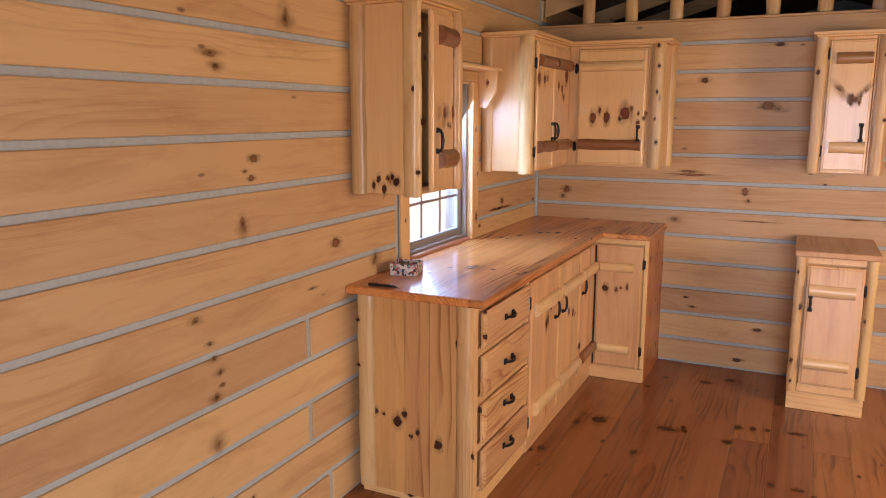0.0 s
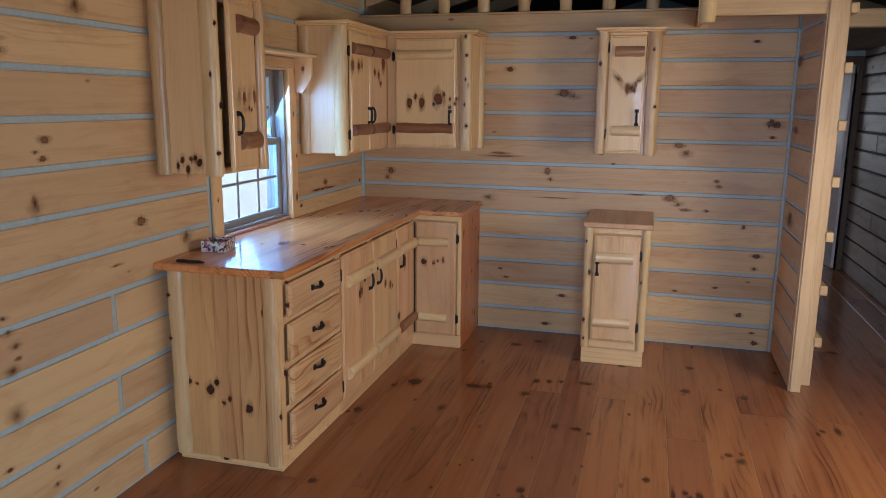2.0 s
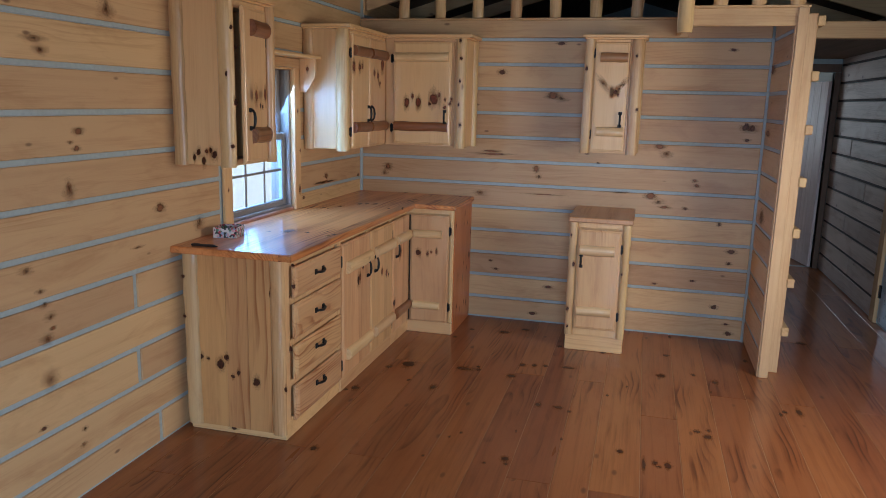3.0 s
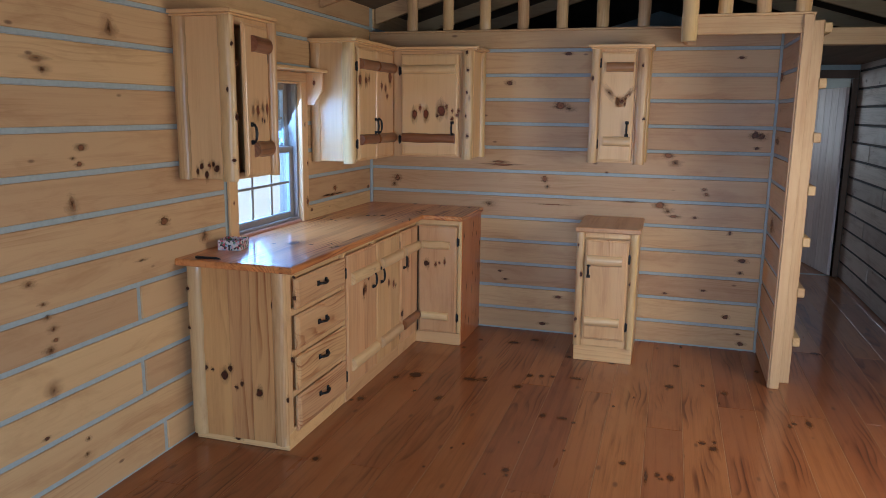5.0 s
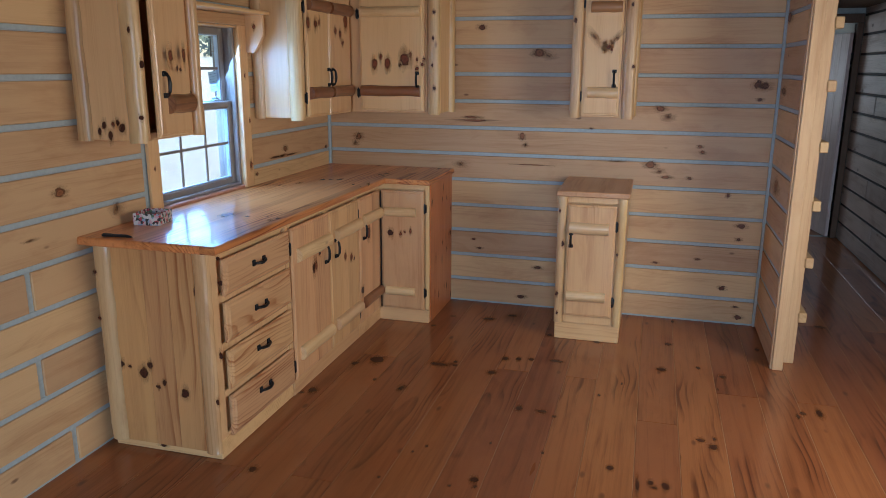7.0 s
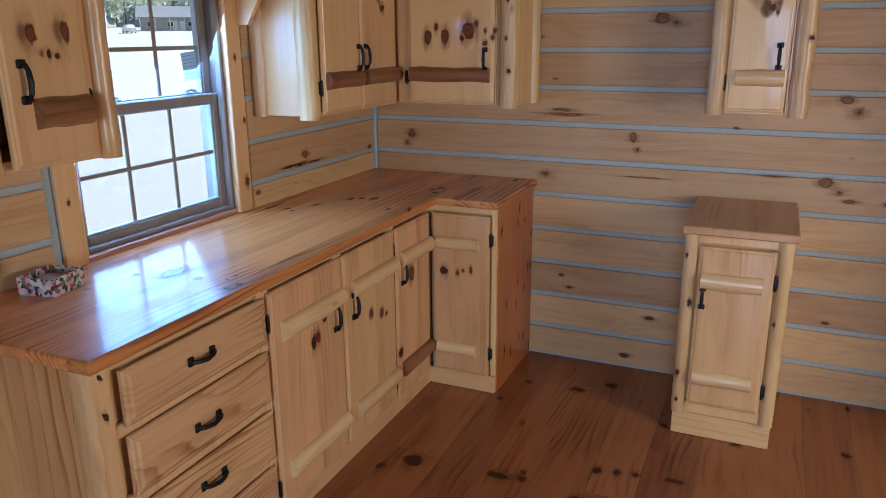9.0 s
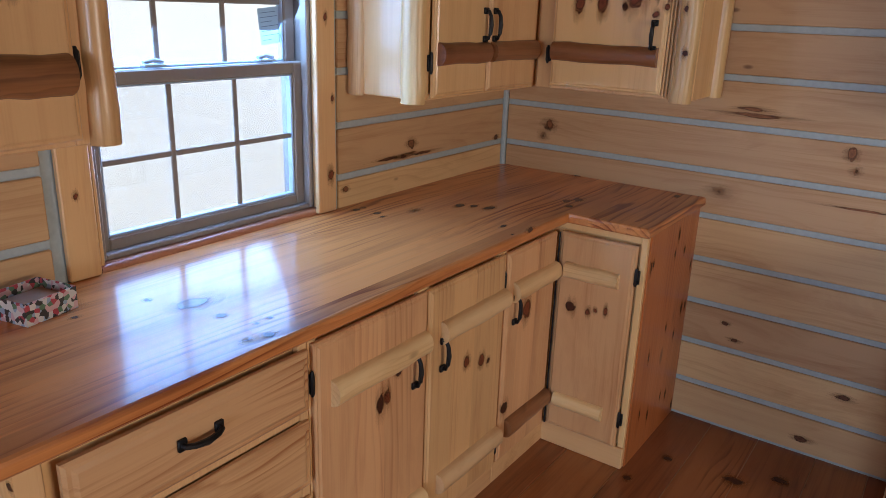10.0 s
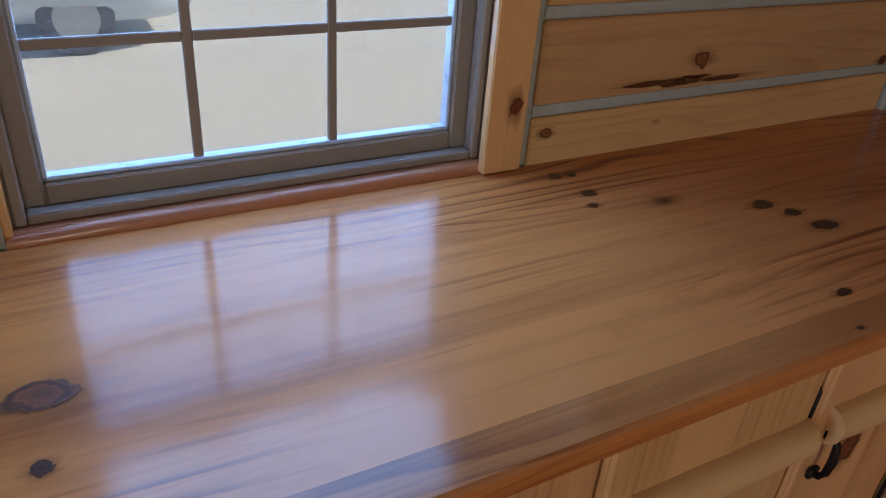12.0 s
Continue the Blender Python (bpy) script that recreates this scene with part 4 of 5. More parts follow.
log_post(uc3, "y", 4.805, 0.185, Z0 - 0.004, Z1, 0.031, 25, 0.030)
log_post(uc3, "y", 4.805, 0.485, Z0 - 0.008, Z1, 0.036, 26, 0.034)
cpart("back_post", Solid().half_log("z", Z0 - 0.004, Z1, (0.510, 5.05, 0), (1, 0, 0), 0.034, 0.02, seed=27, dome=0.95), LOG_Z, uc3)
cpart("face_bead", Solid().box(0.441, 0.447, 4.793, 4.803, Z0 + 0.006, Z1 - 0.02, c=0.002), CAB_Z, uc3)
d = door(uc3, "y", 4.803, 0.222, 0.437, Z0 + 0.010, Z1 - 0.02, [(0.255, 0.428, 1.903, 0.030, None), (0.255, 0.428, 1.431, 0.031, False)], mat=CAB_Z)
pull(d, "y", 4.803, 0.402, 0.021, 1.510)
for z in (1.41, 1.93):
    hinge(uc3, "y", 4.803, 0.216, z)
s = Solid()
for a, b, g in ((Z1, Z1 + 0.010, 0.008), (Z1 + 0.010, Z1 + 0.028, 0.022)):
    s.box(0.158 - g, 0.526 + g, 4.785 - g, YB - 0.001, a, b, c=0.003)
cpart("cornice", s, CAB_X, uc3)

# ---- base cabinets and worktop ----
BT, FX, FY = 0.882, -0.967, 4.578
drawers = cabinet("drawer_unit", "knotty pine base unit with four drawers and half-log corner posts", "base cabinets", (-1.24, 3.06, 0))
cpart("body", Solid().box(XL + 0.028, FX - 0.019, 2.735, 3.372, 0.085, BT, c=0.002), CAB_Z, drawers)
cpart("plinth", Solid().box(XL + 0.035, FX - 0.002, 2.738, 3.372, 0, 0.083, c=0.003), CAB_X, drawers)
cpart("face_frame", Solid().box(FX - 0.019, FX, 2.735, 2.785, 0.085, BT).box(FX - 0.019, FX, 3.345, 3.372, 0.085, BT).box(FX - 0.019, FX, 2.785, 3.345, 0.845, BT).box(FX - 0.019, FX, 2.785, 3.345, 0.655, 0.69).box(FX - 0.019, FX, 2.785, 3.345, 0.452, 0.488).box(FX - 0.019, FX, 2.785, 3.345, 0.255, 0.287).box(FX - 0.019, FX, 2.785, 3.345, 0.085, 0.10), CAB_Z, drawers)
cpart("log_post", Solid().half_log("z", 0.033, BT, (-1.450, 2.737, 0), (0, -1, 0), 0.040, 0.026, seed=41, dome=0.95), LOG_Z, drawers, "peeled half-log corner post")
cpart("log_post", Solid().half_log("z", 0.031, BT, (-1.000, 2.737, 0), (0, -1, 0), 0.036, 0.026, seed=42, dome=0.95), TANLOG_Z, drawers, "peeled half-log corner post")
for a, b, hz in ((0.682, 0.832, 0.766), (0.486, 0.655, 0.570), (0.285, 0.452, 0.386), (0.078, 0.254, 0.190)):
    dr = cpart("drawer", Solid().panel(FX + 0.002, FX + 0.021, 2.805, 3.362, a, b, "x", 1, 0.024, 0.009), DRAWER, drawers)
    pull(dr, "x", FX, 3.066, 0.021, hz, False, 0.098)
for k, (x0, x1) in enumerate(((-1.42, -1.27), (-1.269, -1.155), (-1.154, -1.036))):
    cpart("side_plank", Solid().box(x0, x1, 2.730, 2.736, 0.033, BT - 0.002, c=0.0004), PANEL_Z, drawers)

sink = cabinet("base_cabinet", "knotty pine base cabinet with two log-railed doors", "base cabinets", (-1.24, 3.8, 0))
cpart("body", Solid().box(XL + 0.001, FX - 0.019, 3.374, 4.214, 0.085, BT, c=0.002), CAB_Z, sink)
cpart("plinth", Solid().box(XL + 0.004, FX + 0.004, 3.374, 4.214, 0, 0.083, c=0.003), CAB_Y, sink)
cpart("face_frame", Solid().box(FX - 0.019, FX, 3.374, 4.214, 0.845, BT).box(FX - 0.019, FX, 3.374, 3.40, 0.085, 0.845).box(FX - 0.019, FX, 4.19, 4.214, 0.085, 0.845).box(FX - 0.019, FX, 3.78, 3.83, 0.085, 0.845), CAB_Z, sink)
for a, b, l, r, h in ((3.378, 3.803, 3.425, 3.788, 3.740), (3.809, 4.210, 3.862, 4.203, 3.868)):
    d = door(sink, "x", FX, a, b, 0.082, 0.838, [(l, r, 0.698, 0.034, False), (l, r, 0.205, 0.034, False)])
    pull(d, "x", FX, h, 0.021, 0.632, True, 0.10)
for u, z in ((3.373, 0.742), (3.373, 0.155), (4.212, 0.75), (4.212, 0.155)):
    hinge(sink, "x", FX, u, z, 0.004)

corner = cabinet("corner_cabinet", "L-shaped knotty pine corner cabinet with a folding door", "base cabinets", (-1.0, 4.7, 0))
cpart("body", Solid().box(XL + 0.001, FX - 0.019, 4.216, FY + 0.018, 0.085, BT, c=0.002).box(XL + 0.001, -0.655, FY + 0.019, YB - 0.001, 0.085, BT, c=0.002), CAB_Z, corner)
cpart("plinth", Solid().box(XL + 0.004, FX + 0.004, 4.216, FY, 0, 0.083, c=0.003).box(XL + 0.004, -0.640, FY - 0.004, YB - 0.004, 0, 0.083, c=0.003), CAB_X, corner)
cpart("face_frame", Solid().box(FX - 0.019, FX, 4.216, 4.24, 0.085, BT).box(FX - 0.019, FX, 4.24, FY, 0.845, BT).box(FX, -0.662, FY, FY + 0.019, 0.845, BT).box(-0.664, -0.640, FY, FY + 0.019, 0.085, BT), CAB_Z, corner)
cpart("side_panel", Solid().box(-0.653, -0.635, FY + 0.020, YB - 0.001, 0.0, BT, c=0.002), RED_Z, corner, "red-brown knotty end panel")
d = door(corner, "x", FX, 4.222, 4.552, 0.085, 0.838, [(4.256, 4.542, 0.700, 0.034, False), (4.256, 4.542, 0.205, 0.034, True)])
pull(d, "x", FX, 4.268, 0.021, 0.640, True, 0.10)
door(corner, "y", FY, -0.944, -0.668, 0.085, 0.838, [(-0.914, -0.716, 0.707, 0.028, False), (-0.914, -0.724, 0.203, 0.027, False)])
for z in (0.732, 0.198):
    hinge(corner, "y", FY, -0.664, z, 0.004)
cpart("fold_hinge", Solid().tube([(FX + 0.022, 4.556, 0.09), (FX + 0.022, 4.556, 0.835)], 0.0035, 6), IRON, corner)

top = Solid()
T = 0.915
CX, NY, EX, EY = -0.902, 2.678, -0.620, 4.522
ring = [(XL, NY), (CX, NY), (CX, EY), (EX, EY), (EX, YB), (XL, YB)]


def inset(points, d):
    """The corners of the worktop's outline drawn in by d along its open edges."""
    return [(XL, NY + d), (CX - d, NY + d), (CX - d, EY + d), (EX - d, EY + d), (EX - d, YB), (XL, YB)]


levels = [(BT + 0.001, 0.004), (BT + 0.006, 0.0), (T - 0.009, 0.0), (T - 0.003, 0.003), (T, 0.010)]
tv = [(x, y, z) for z, d in levels for x, y in inset(ring, d)]
tf = [tuple(range(6))[::-1], tuple(range(24, 30))]
for r in range(4):
    tf += [(6 * r + n, 6 * r + (n + 1) % 6, 6 * r + 6 + (n + 1) % 6, 6 * r + 6 + n) for n in range(6)]
top.add(tv, tf)
worktop = tagged(part("worktop", top, TOP_Y), "varnished L-shaped pine worktop with dark knots", "worktop")

# narrow floor cabinet by the back wall
sc = cabinet("floor_cabinet", "narrow knotty pine floor cabinet with one log-railed door", "base cabinets", (0.338, 4.8, 0))
cpart("body", Solid().box(0.150, 0.526, 4.553, 5.075, 0.108, 0.862, c=0.002), CAB_Z, sc)
cpart("plinth", Solid().box(0.150, 0.524, 4.548, 5.075, 0, 0.106, c=0.003), CAB_X, sc)
cpart("face_frame", Solid().box(0.150, 0.196, 4.534, 4.553, 0.108, 0.862).box(0.478, 0.526, 4.534, 4.553, 0.108, 0.862).box(0.196, 0.478, 4.534, 4.553, 0.826, 0.862).box(0.196, 0.478, 4.534, 4.553, 0.108, 0.160), CAB_Z, sc)
for u, r, k in ((0.170, 0.025, 43), (0.506, 0.024, 44)):
    cpart("log_post", Solid().half_log("z", 0.109, 0.862, (u, 4.536, 0), (0, -1, 0), r, 0.020, seed=k, dome=0.95), LOG_Z, sc, "peeled half-log corner post")
cpart("top_board", Solid().box(0.136, 0.542, 4.500, 5.085, 0.864, 0.896, c=0.005), TAN_TOP, sc, "varnished pine top")
d = door(sc, "y", 4.534, 0.203, 0.474, 0.158, 0.818, [(0.217, 0.436, 0.683, 0.033, False), (0.217, 0.436, 0.280, 0.030, False)])
pull(d, "y", 4.534, 0.228, 0.021, 0.615, True, 0.085)
for z in (0.70, 0.255):
    hinge(sc, "y", 4.534, 0.478, z, 0.004)

# ---- small things on the worktop ----
PAPER = plain("tan_card", (0.42, 0.29, 0.19), 0.8)
boxm, bn, bl, bb = material("printed_flowers")
bv = node(bn, "ShaderNodeTexVoronoi", Scale=95.0)
bl.new(bn.new("ShaderNodeTexCoord").outputs["Object"], bv.inputs["Vector"])
bsep = bn.new("ShaderNodeSeparateColor")
bl.new(bv.outputs["Color"], bsep.inputs[0])
br = ramp(bn, bl, bsep.outputs[0], [(0.0, (0.04, 0.035, 0.03)), (0.2, (0.62, 0.57, 0.50)), (0.46, (0.45, 0.06, 0.07)), (0.58, (0.12, 0.20, 0.11)), (0.70, (0.62, 0.38, 0.36)), (0.84, (0.30, 0.38, 0.46))])
br.node.color_ramp.interpolation = "CONSTANT"
bl.new(br, bb.inputs["Base Color"])
bb.inputs["Roughness"].default_value = 0.45
tray = thing("card_box", "small flower-printed cardboard box standing open on the worktop", "box", at=(-1.405, 3.005, T))
tm = pose(-1.405, 3.005, T, 0, 0, 12)
w, l, h, t = 0.058, 0.062, 0.050, 0.002
part("box", Solid().box(-w, w, -l, -l + t, 0.001, h, c=0.0005).box(-w, w, l - t, l, 0.001, h, c=0.0005).box(-w, -w + t, -l + t, l - t, 0.001, h, c=0.0005).box(w - t, w, -l + t, l - t, 0.001, h, c=0.0005).box(-w, w, -l, l, 0.0, 0.001, c=0.0002), boxm, tray)
part("lining", Solid().box(-w + t, w - t, -l + t, l - t, 0.001, h * 0.55, c=0.001), PAPER, tray, "tan card insert")
tray.matrix_basis = tm
pen = thing("pen", "black ballpoint pen lying on the worktop", "pen", at=(-1.367, 2.70, T))
part("barrel", Solid().tube([(-0.062, 0, 0.006), (-0.055, 0, 0.006), (0.045, 0, 0.006), (0.058, 0, 0.004), (0.068, 0, 0.002)], [0.004, 0.006, 0.006, 0.004, 0.001]), plain("black_plastic", (0.015, 0.015, 0.017), 0.35), pen)
part("clip", Solid().box(-0.058, -0.02, -0.0015, 0.0015, 0.0118, 0.0135, c=0.0005), IRON, pen)
pen.matrix_basis = pose(-1.367, 2.725, T, 0, 0, 6)

# ---- outside ----
def ground_z(r):
    """The yard is level round the cabin and rises gently towards the woods."""
    return -0.55 + 4.6 * min(1.0, max(0.0, (r - 45.0) / 190.0))


_rings, _turns = (3.0, 12.0, 45.0, 70.0, 100.0, 135.0, 175.0, 235.0, 400.0, 900.0, 3000.0), 48
_yard = Solid()
_yard.add([(0.0, 0.0, -0.55)] + [(r * math.cos(a * 2 * math.pi / _turns), r * math.sin(a * 2 * math.pi / _turns), ground_z(r)) for r in _rings for a in range(_turns)],
          [(0, 1 + a, 1 + (a + 1) % _turns) for a in range(_turns)] + [(1 + k * _turns + a, 1 + (k + 1) * _turns + a, 1 + (k + 1) * _turns + (a + 1) % _turns, 1 + k * _turns + (a + 1) % _turns) for k in range(len(_rings) - 1) for a in range(_turns)])
tagged(part("ground", _yard, GRAVEL), "pale sunlit gravel yard", "ground", kind="structure")

# translucent leaves, paled so that distance haze sits in their colour
LEAF = plain("haze_paled_leaves", (0.17, 0.205, 0.165), 0.8, spread=0.3, scale=2.0)
_leaf = LEAF.node_tree
_through, _both = _leaf.nodes.new("ShaderNodeBsdfTranslucent"), _leaf.nodes.new("ShaderNodeMixShader")
_through.inputs[0].default_value, _both.inputs[0].default_value = (0.62, 0.68, 0.56, 1), 0.7
_leaf.links.new(_leaf.nodes["Principled BSDF"].outputs[0], _both.inputs[1])
_leaf.links.new(_through.outputs[0], _both.inputs[2])
_leaf.links.new(_both.outputs[0], _leaf.nodes["Material Output"].inputs[0])
BARK = plain("grey_bark", (0.12, 0.095, 0.075), 0.9, spread=0.3, scale=12.0)
# house boards lightened and greyed to put distance haze into the colour
BARN = plain("haze_paled_boards", (0.44, 0.38, 0.37), 0.8, spread=0.2, scale=3.0)
ROOFING = plain("grey_roofing", (0.32, 0.33, 0.35), 0.7, spread=0.2, scale=4.0)
WHITE = plain("white_paint", (0.78, 0.78, 0.76), 0.5, spread=0.05)
# car paint and tyre rubber lightened to put the window screen's haze into them
BLUE = plain("blue_grey_car_paint", (0.60, 0.67, 0.73), 0.35, 0.1, spread=0.05)
RUBBER = plain("haze_lifted_rubber", (0.10, 0.10, 0.10), 0.85)
ORANGE = plain("orange_lens", (0.75, 0.25, 0.05), 0.25, spread=0.05)
ALLOY = plain("grey_alloy", (0.45, 0.46, 0.47), 0.4, 0.6, spread=0.05)
TINT = plain("dark_car_glass", (0.03, 0.035, 0.04), 0.08, spread=0.05)


def car(label, paint, m):
    """A parked car 4.4 m long that points along +y, its nose at the origin and its near side on x = 0."""
    c = thing("car", label, "car")
    body, rings, sides = Solid(), [], 20
    for y, lo, hi, half in ((-4.40, 0.45, 0.75, 0.60), (-4.34, 0.28, 0.93, 0.74), (-4.0, 0.22, 0.98, 0.84), (-3.5, 0.20, 1.02, 0.87), (-2.95, 0.20, 1.40, 0.86), (-2.3, 0.20, 1.47, 0.86), (-1.8, 0.20, 1.43, 0.86),
                            (-1.1, 0.20, 1.03, 0.87), (-0.7, 0.20, 0.95, 0.86), (-0.42, 0.20, 0.88, 0.82), (-0.2, 0.21, 0.79, 0.72), (-0.06, 0.24, 0.70, 0.56), (0.0, 0.32, 0.58, 0.36)):
        ring = []
        for n in range(sides):
            a = 2 * math.pi * (n + 0.5) / sides
            ca, sa = math.cos(a), math.sin(a)
            ring.append((-0.87 + half * math.copysign(abs(ca) ** 0.45, ca), y, (lo + hi) / 2 + (hi - lo) / 2 * math.copysign(abs(sa) ** 0.55, sa)))
        rings += ring
    count = len(rings) // sides
    faces = [tuple(range(sides)), tuple(range((count - 1) * sides, count * sides))[::-1]]
    faces += [(k * sides + n, (k + 1) * sides + n, (k + 1) * sides + (n + 1) % sides, k * sides + (n + 1) % sides) for k in range(count - 1) for n in range(sides)]
    body.add(rings, faces)
    body.smooth = True
    part("body", body, paint, c)
    part("side_window", Solid().prism([(-3.35, 1.04), (-2.92, 1.33), (-1.85, 1.36), (-1.32, 1.04)], "x", -0.06, 0.004), TINT, c)
    lamp = part("headlight", Solid().prism([(-0.73, 0.40), (-0.62, 0.56), (-0.44, 0.70), (-0.32, 0.745), (-0.25, 0.70), (-0.25, 0.60), (-0.36, 0.51)], "x", -0.52, -0.045), WHITE, c)
    part("turn_signal", Solid().box(-0.30, -0.040, -0.37, -0.28, 0.61, 0.69, c=0.02), ORANGE, lamp)
    part("bumper", Solid().half_log("x", -1.30, -0.44, (0, -0.06, 0.36), (0, 1, 0), 0.09, 0.075, seed=3, dome=0.9), paint, c)
    for x in (-0.14, -1.60):
        for y in (-1.02, -3.55):
            w = part("wheel", Solid().tube([(x - 0.10, y, 0.31), (x - 0.085, y, 0.31), (x + 0.10, y, 0.31), (x + 0.115, y, 0.31)], [0.27, 0.31, 0.31, 0.27], 24), RUBBER, c)
            part("rim", Solid().tube([(x - 0.12, y, 0.31), (x + 0.12, y, 0.31)], [0.19, 0.19], 18), ALLOY, w)
    c.matrix_basis = m
    return c


car("pale blue car parked on the gravel beside the cabin", BLUE, pose(-7.55, 4.72, -0.55))
car("white car parked far off before the trees", WHITE, pose(-110, 109, ground_z(155), 0, 0, 60))

house = thing("farm_house", "low brownish house paled for haze, with a white-posted porch across the yard", "house", at=(-117, 131, ground_z(175.6)))
part("wall", Solid().box(-9, 9, 0, 7, 0, 2.8, c=0.01), BARN, house)
part("roof", Solid().prism([(-2.2, 2.7), (3.5, 5.0), (9.0, 2.7), (9.0, 2.9), (3.5, 5.25), (-2.2, 2.9)], "x", -9.6, 9.6), ROOFING, house)
for n in range(7):
    part("porch_post", Solid().box(-8.8 + 2.93 * n - 0.08, -8.8 + 2.93 * n + 0.08, -2.0, -1.84, 0, 2.68, c=0.01), WHITE, house)
for n in range(4):
    w = part("window", Solid().box(-7.6 + 4.1 * n, -6.4 + 4.1 * n, -0.05, 0.02, 0.9, 2.1, c=0.01), WHITE, house)
    part("pane", Solid().box(-7.5 + 4.1 * n, -6.5 + 4.1 * n, -0.065, -0.04, 1.0, 2.0, c=0.004), TINT, w)
part("door", Solid().box(-1.0, 0.0, -0.06, 0.02, 0.05, 2.1, c=0.01), WHITE, house)
house.matrix_basis = pose(-117, 131, ground_z(175.6) - 0.1, 0, 0, 42)


def tree(x, y, height, seed):
    rng = random.Random(seed)
    t = thing("tree", "broad grey-green tree behind the yard, its leaves paled for haze", "tree", "trees behind the yard", at=(x, y, ground_z(math.hypot(x, y))))
    s = Solid().tube([(0, 0, -0.05), (0.05, 0, height * 0.2), (-0.05, 0.06, height * 0.5), (0.0, 0.0, height * 0.85)], [0.28, 0.21, 0.14, 0.03])
    tips = []
    for n in range(9):
        a, z = n * 2.4 + rng.uniform(-0.4, 0.4), height * rng.uniform(0.25, 0.7)
        r = height * rng.uniform(0.16, 0.30)
        tip = (math.cos(a) * r, math.sin(a) * r, z + r * 0.6)
        tips.append(tip)
        s.tube([(0, 0, z), (tip[0] * 0.5, tip[1] * 0.5, z + r * 0.2), tip], [0.09, 0.06, 0.02], 6)
    part("trunk", s, BARK, t)
    leaves = Solid()
    for n in range(1300):
        b = Vector(rng.choice(tips + [(0, 0, height * 0.85)]))
        p = b + Vector([rng.gauss(0, height * 0.085) for _ in range(3)])
        u = Vector([rng.gauss(0, 1) for _ in range(3)]).normalized() * rng.uniform(0.25, 0.6)
        v = u.orthogonal().normalized() * rng.uniform(0.2, 0.45)
        leaves.add([p - u, p + v, p + u, p - v * 0.8], [(0, 1, 2, 3)])
    tagged(part("crown", leaves, LEAF, t), kind="stuff")


for n in range(30):
    r = random.Random(200 + n)
    tree(-231 + 7.2 * n + r.uniform(-2.5, 2.5), 130 + 4.2 * n + r.uniform(-6, 6), r.uniform(14, 20), n)

# the far edge of the woods, pale with distance
HAZE = plain("hazy_far_leaves", (0.30, 0.36, 0.34), 0.9, spread=0.25, scale=0.4)
rng = random.Random(77)
woods = Solid()
for n in range(7000):
    f = rng.random()
    p = Vector((-360 + 290 * f + rng.uniform(-8, 8), 150 + 200 * f + rng.uniform(-8, 8), 3.5 + (19 + 4 * math.sin(f * 40) + 3 * math.sin(f * 97)) * rng.random() ** 0.8))
    u = Vector([rng.gauss(0, 1) for _ in range(3)]).normalized() * rng.uniform(0.8, 2.0)
    v = u.orthogonal().normalized() * rng.uniform(0.7, 1.6)
    woods.add([p - u, p + v, p + u, p - v * 0.8], [(0, 1, 2, 3)])
tagged(part("far_woods", woods, HAZE), "hazy grey-green woods beyond the yard", "woods", kind="stuff")

# ---- boards, planks ----
boards(wall_left, "x+", XL - 0.009, YR, YB - 0.016, 0.0, EAVE, [(3.112, 4.058, 0.90, 1.845), (YB - 0.016, YF, 0, 3)], {4: (2.425,), 2: (2.424,), 0: (2.551,)})
boards(wall_left, "x+", XL - 0.009, YB + 0.062, YF, 2.16, EAVE, [])
boards(wall_back, "y-", YB + 0.009, XL + 0.016, XR - 0.014, 0.0, 2.13, [])
boards(wall_side, "x-", XR + 0.009, 4.445, YB - 0.014, 0.0, 2.13, [])
boards(wall_right, "x-", XH + 0.009, YR, YH, 0.0, EAVE, [(2.40, 3.50, 0.93, 1.91), (4.93, 6.085, -0.1, 2.12)], {3: (7.2,), 5: (6.7,), 1: (6.9,), 7: (7.3,)}, GREY_Y, seal=DARK)
boards(wall_rear, "y+", YR - 0.009, XL, XH, 0.0, 2.4, [(-0.15, 1.65, -0.1, 2.22)])
boards(wall_hall, "y-", YH + 0.009, 1.40, XH, 0.0, 2.1, [(1.40, XH, -0.1, 2.06)])

floor = tagged(part("floor", Solid().box(XL - 0.1, XH + 0.1, YR, YF, -0.12, -0.0018, c=0.0005), SUBFLOOR), "varnished knotty pine plank floor", "floor", kind="structure")
rng = random.Random(7)
seams = [-1.55, -1.42, -1.23, -1.04, -0.85, -0.65, -0.47, -0.29, -0.085, 0.09, 0.285, 0.445, 0.655, 0.837, 1.03, 1.225, 1.40, 1.585, 1.77, 1.95, 2.14, 2.33, 2.45]
for col, (x0, x1) in enumerate(zip(seams, seams[1:])):
    ends = [YR] + [y + rng.choice((0.0, 0.41)) for y in ((0.35, 3.58, 6.8), (-0.8, 2.3, 5.2, 8.4))[col % 2 if col not in (6, 12, 14) else 0]] + [YF]
    for a, b in zip(ends, ends[1:]):
        part("plank", Solid().box(x0 + 0.0013, x1 - 0.0013, a + 0.0009, b - 0.0009, -0.02, -rng.uniform(0, 0.0007), c=0.0008), FLOOR, floor)

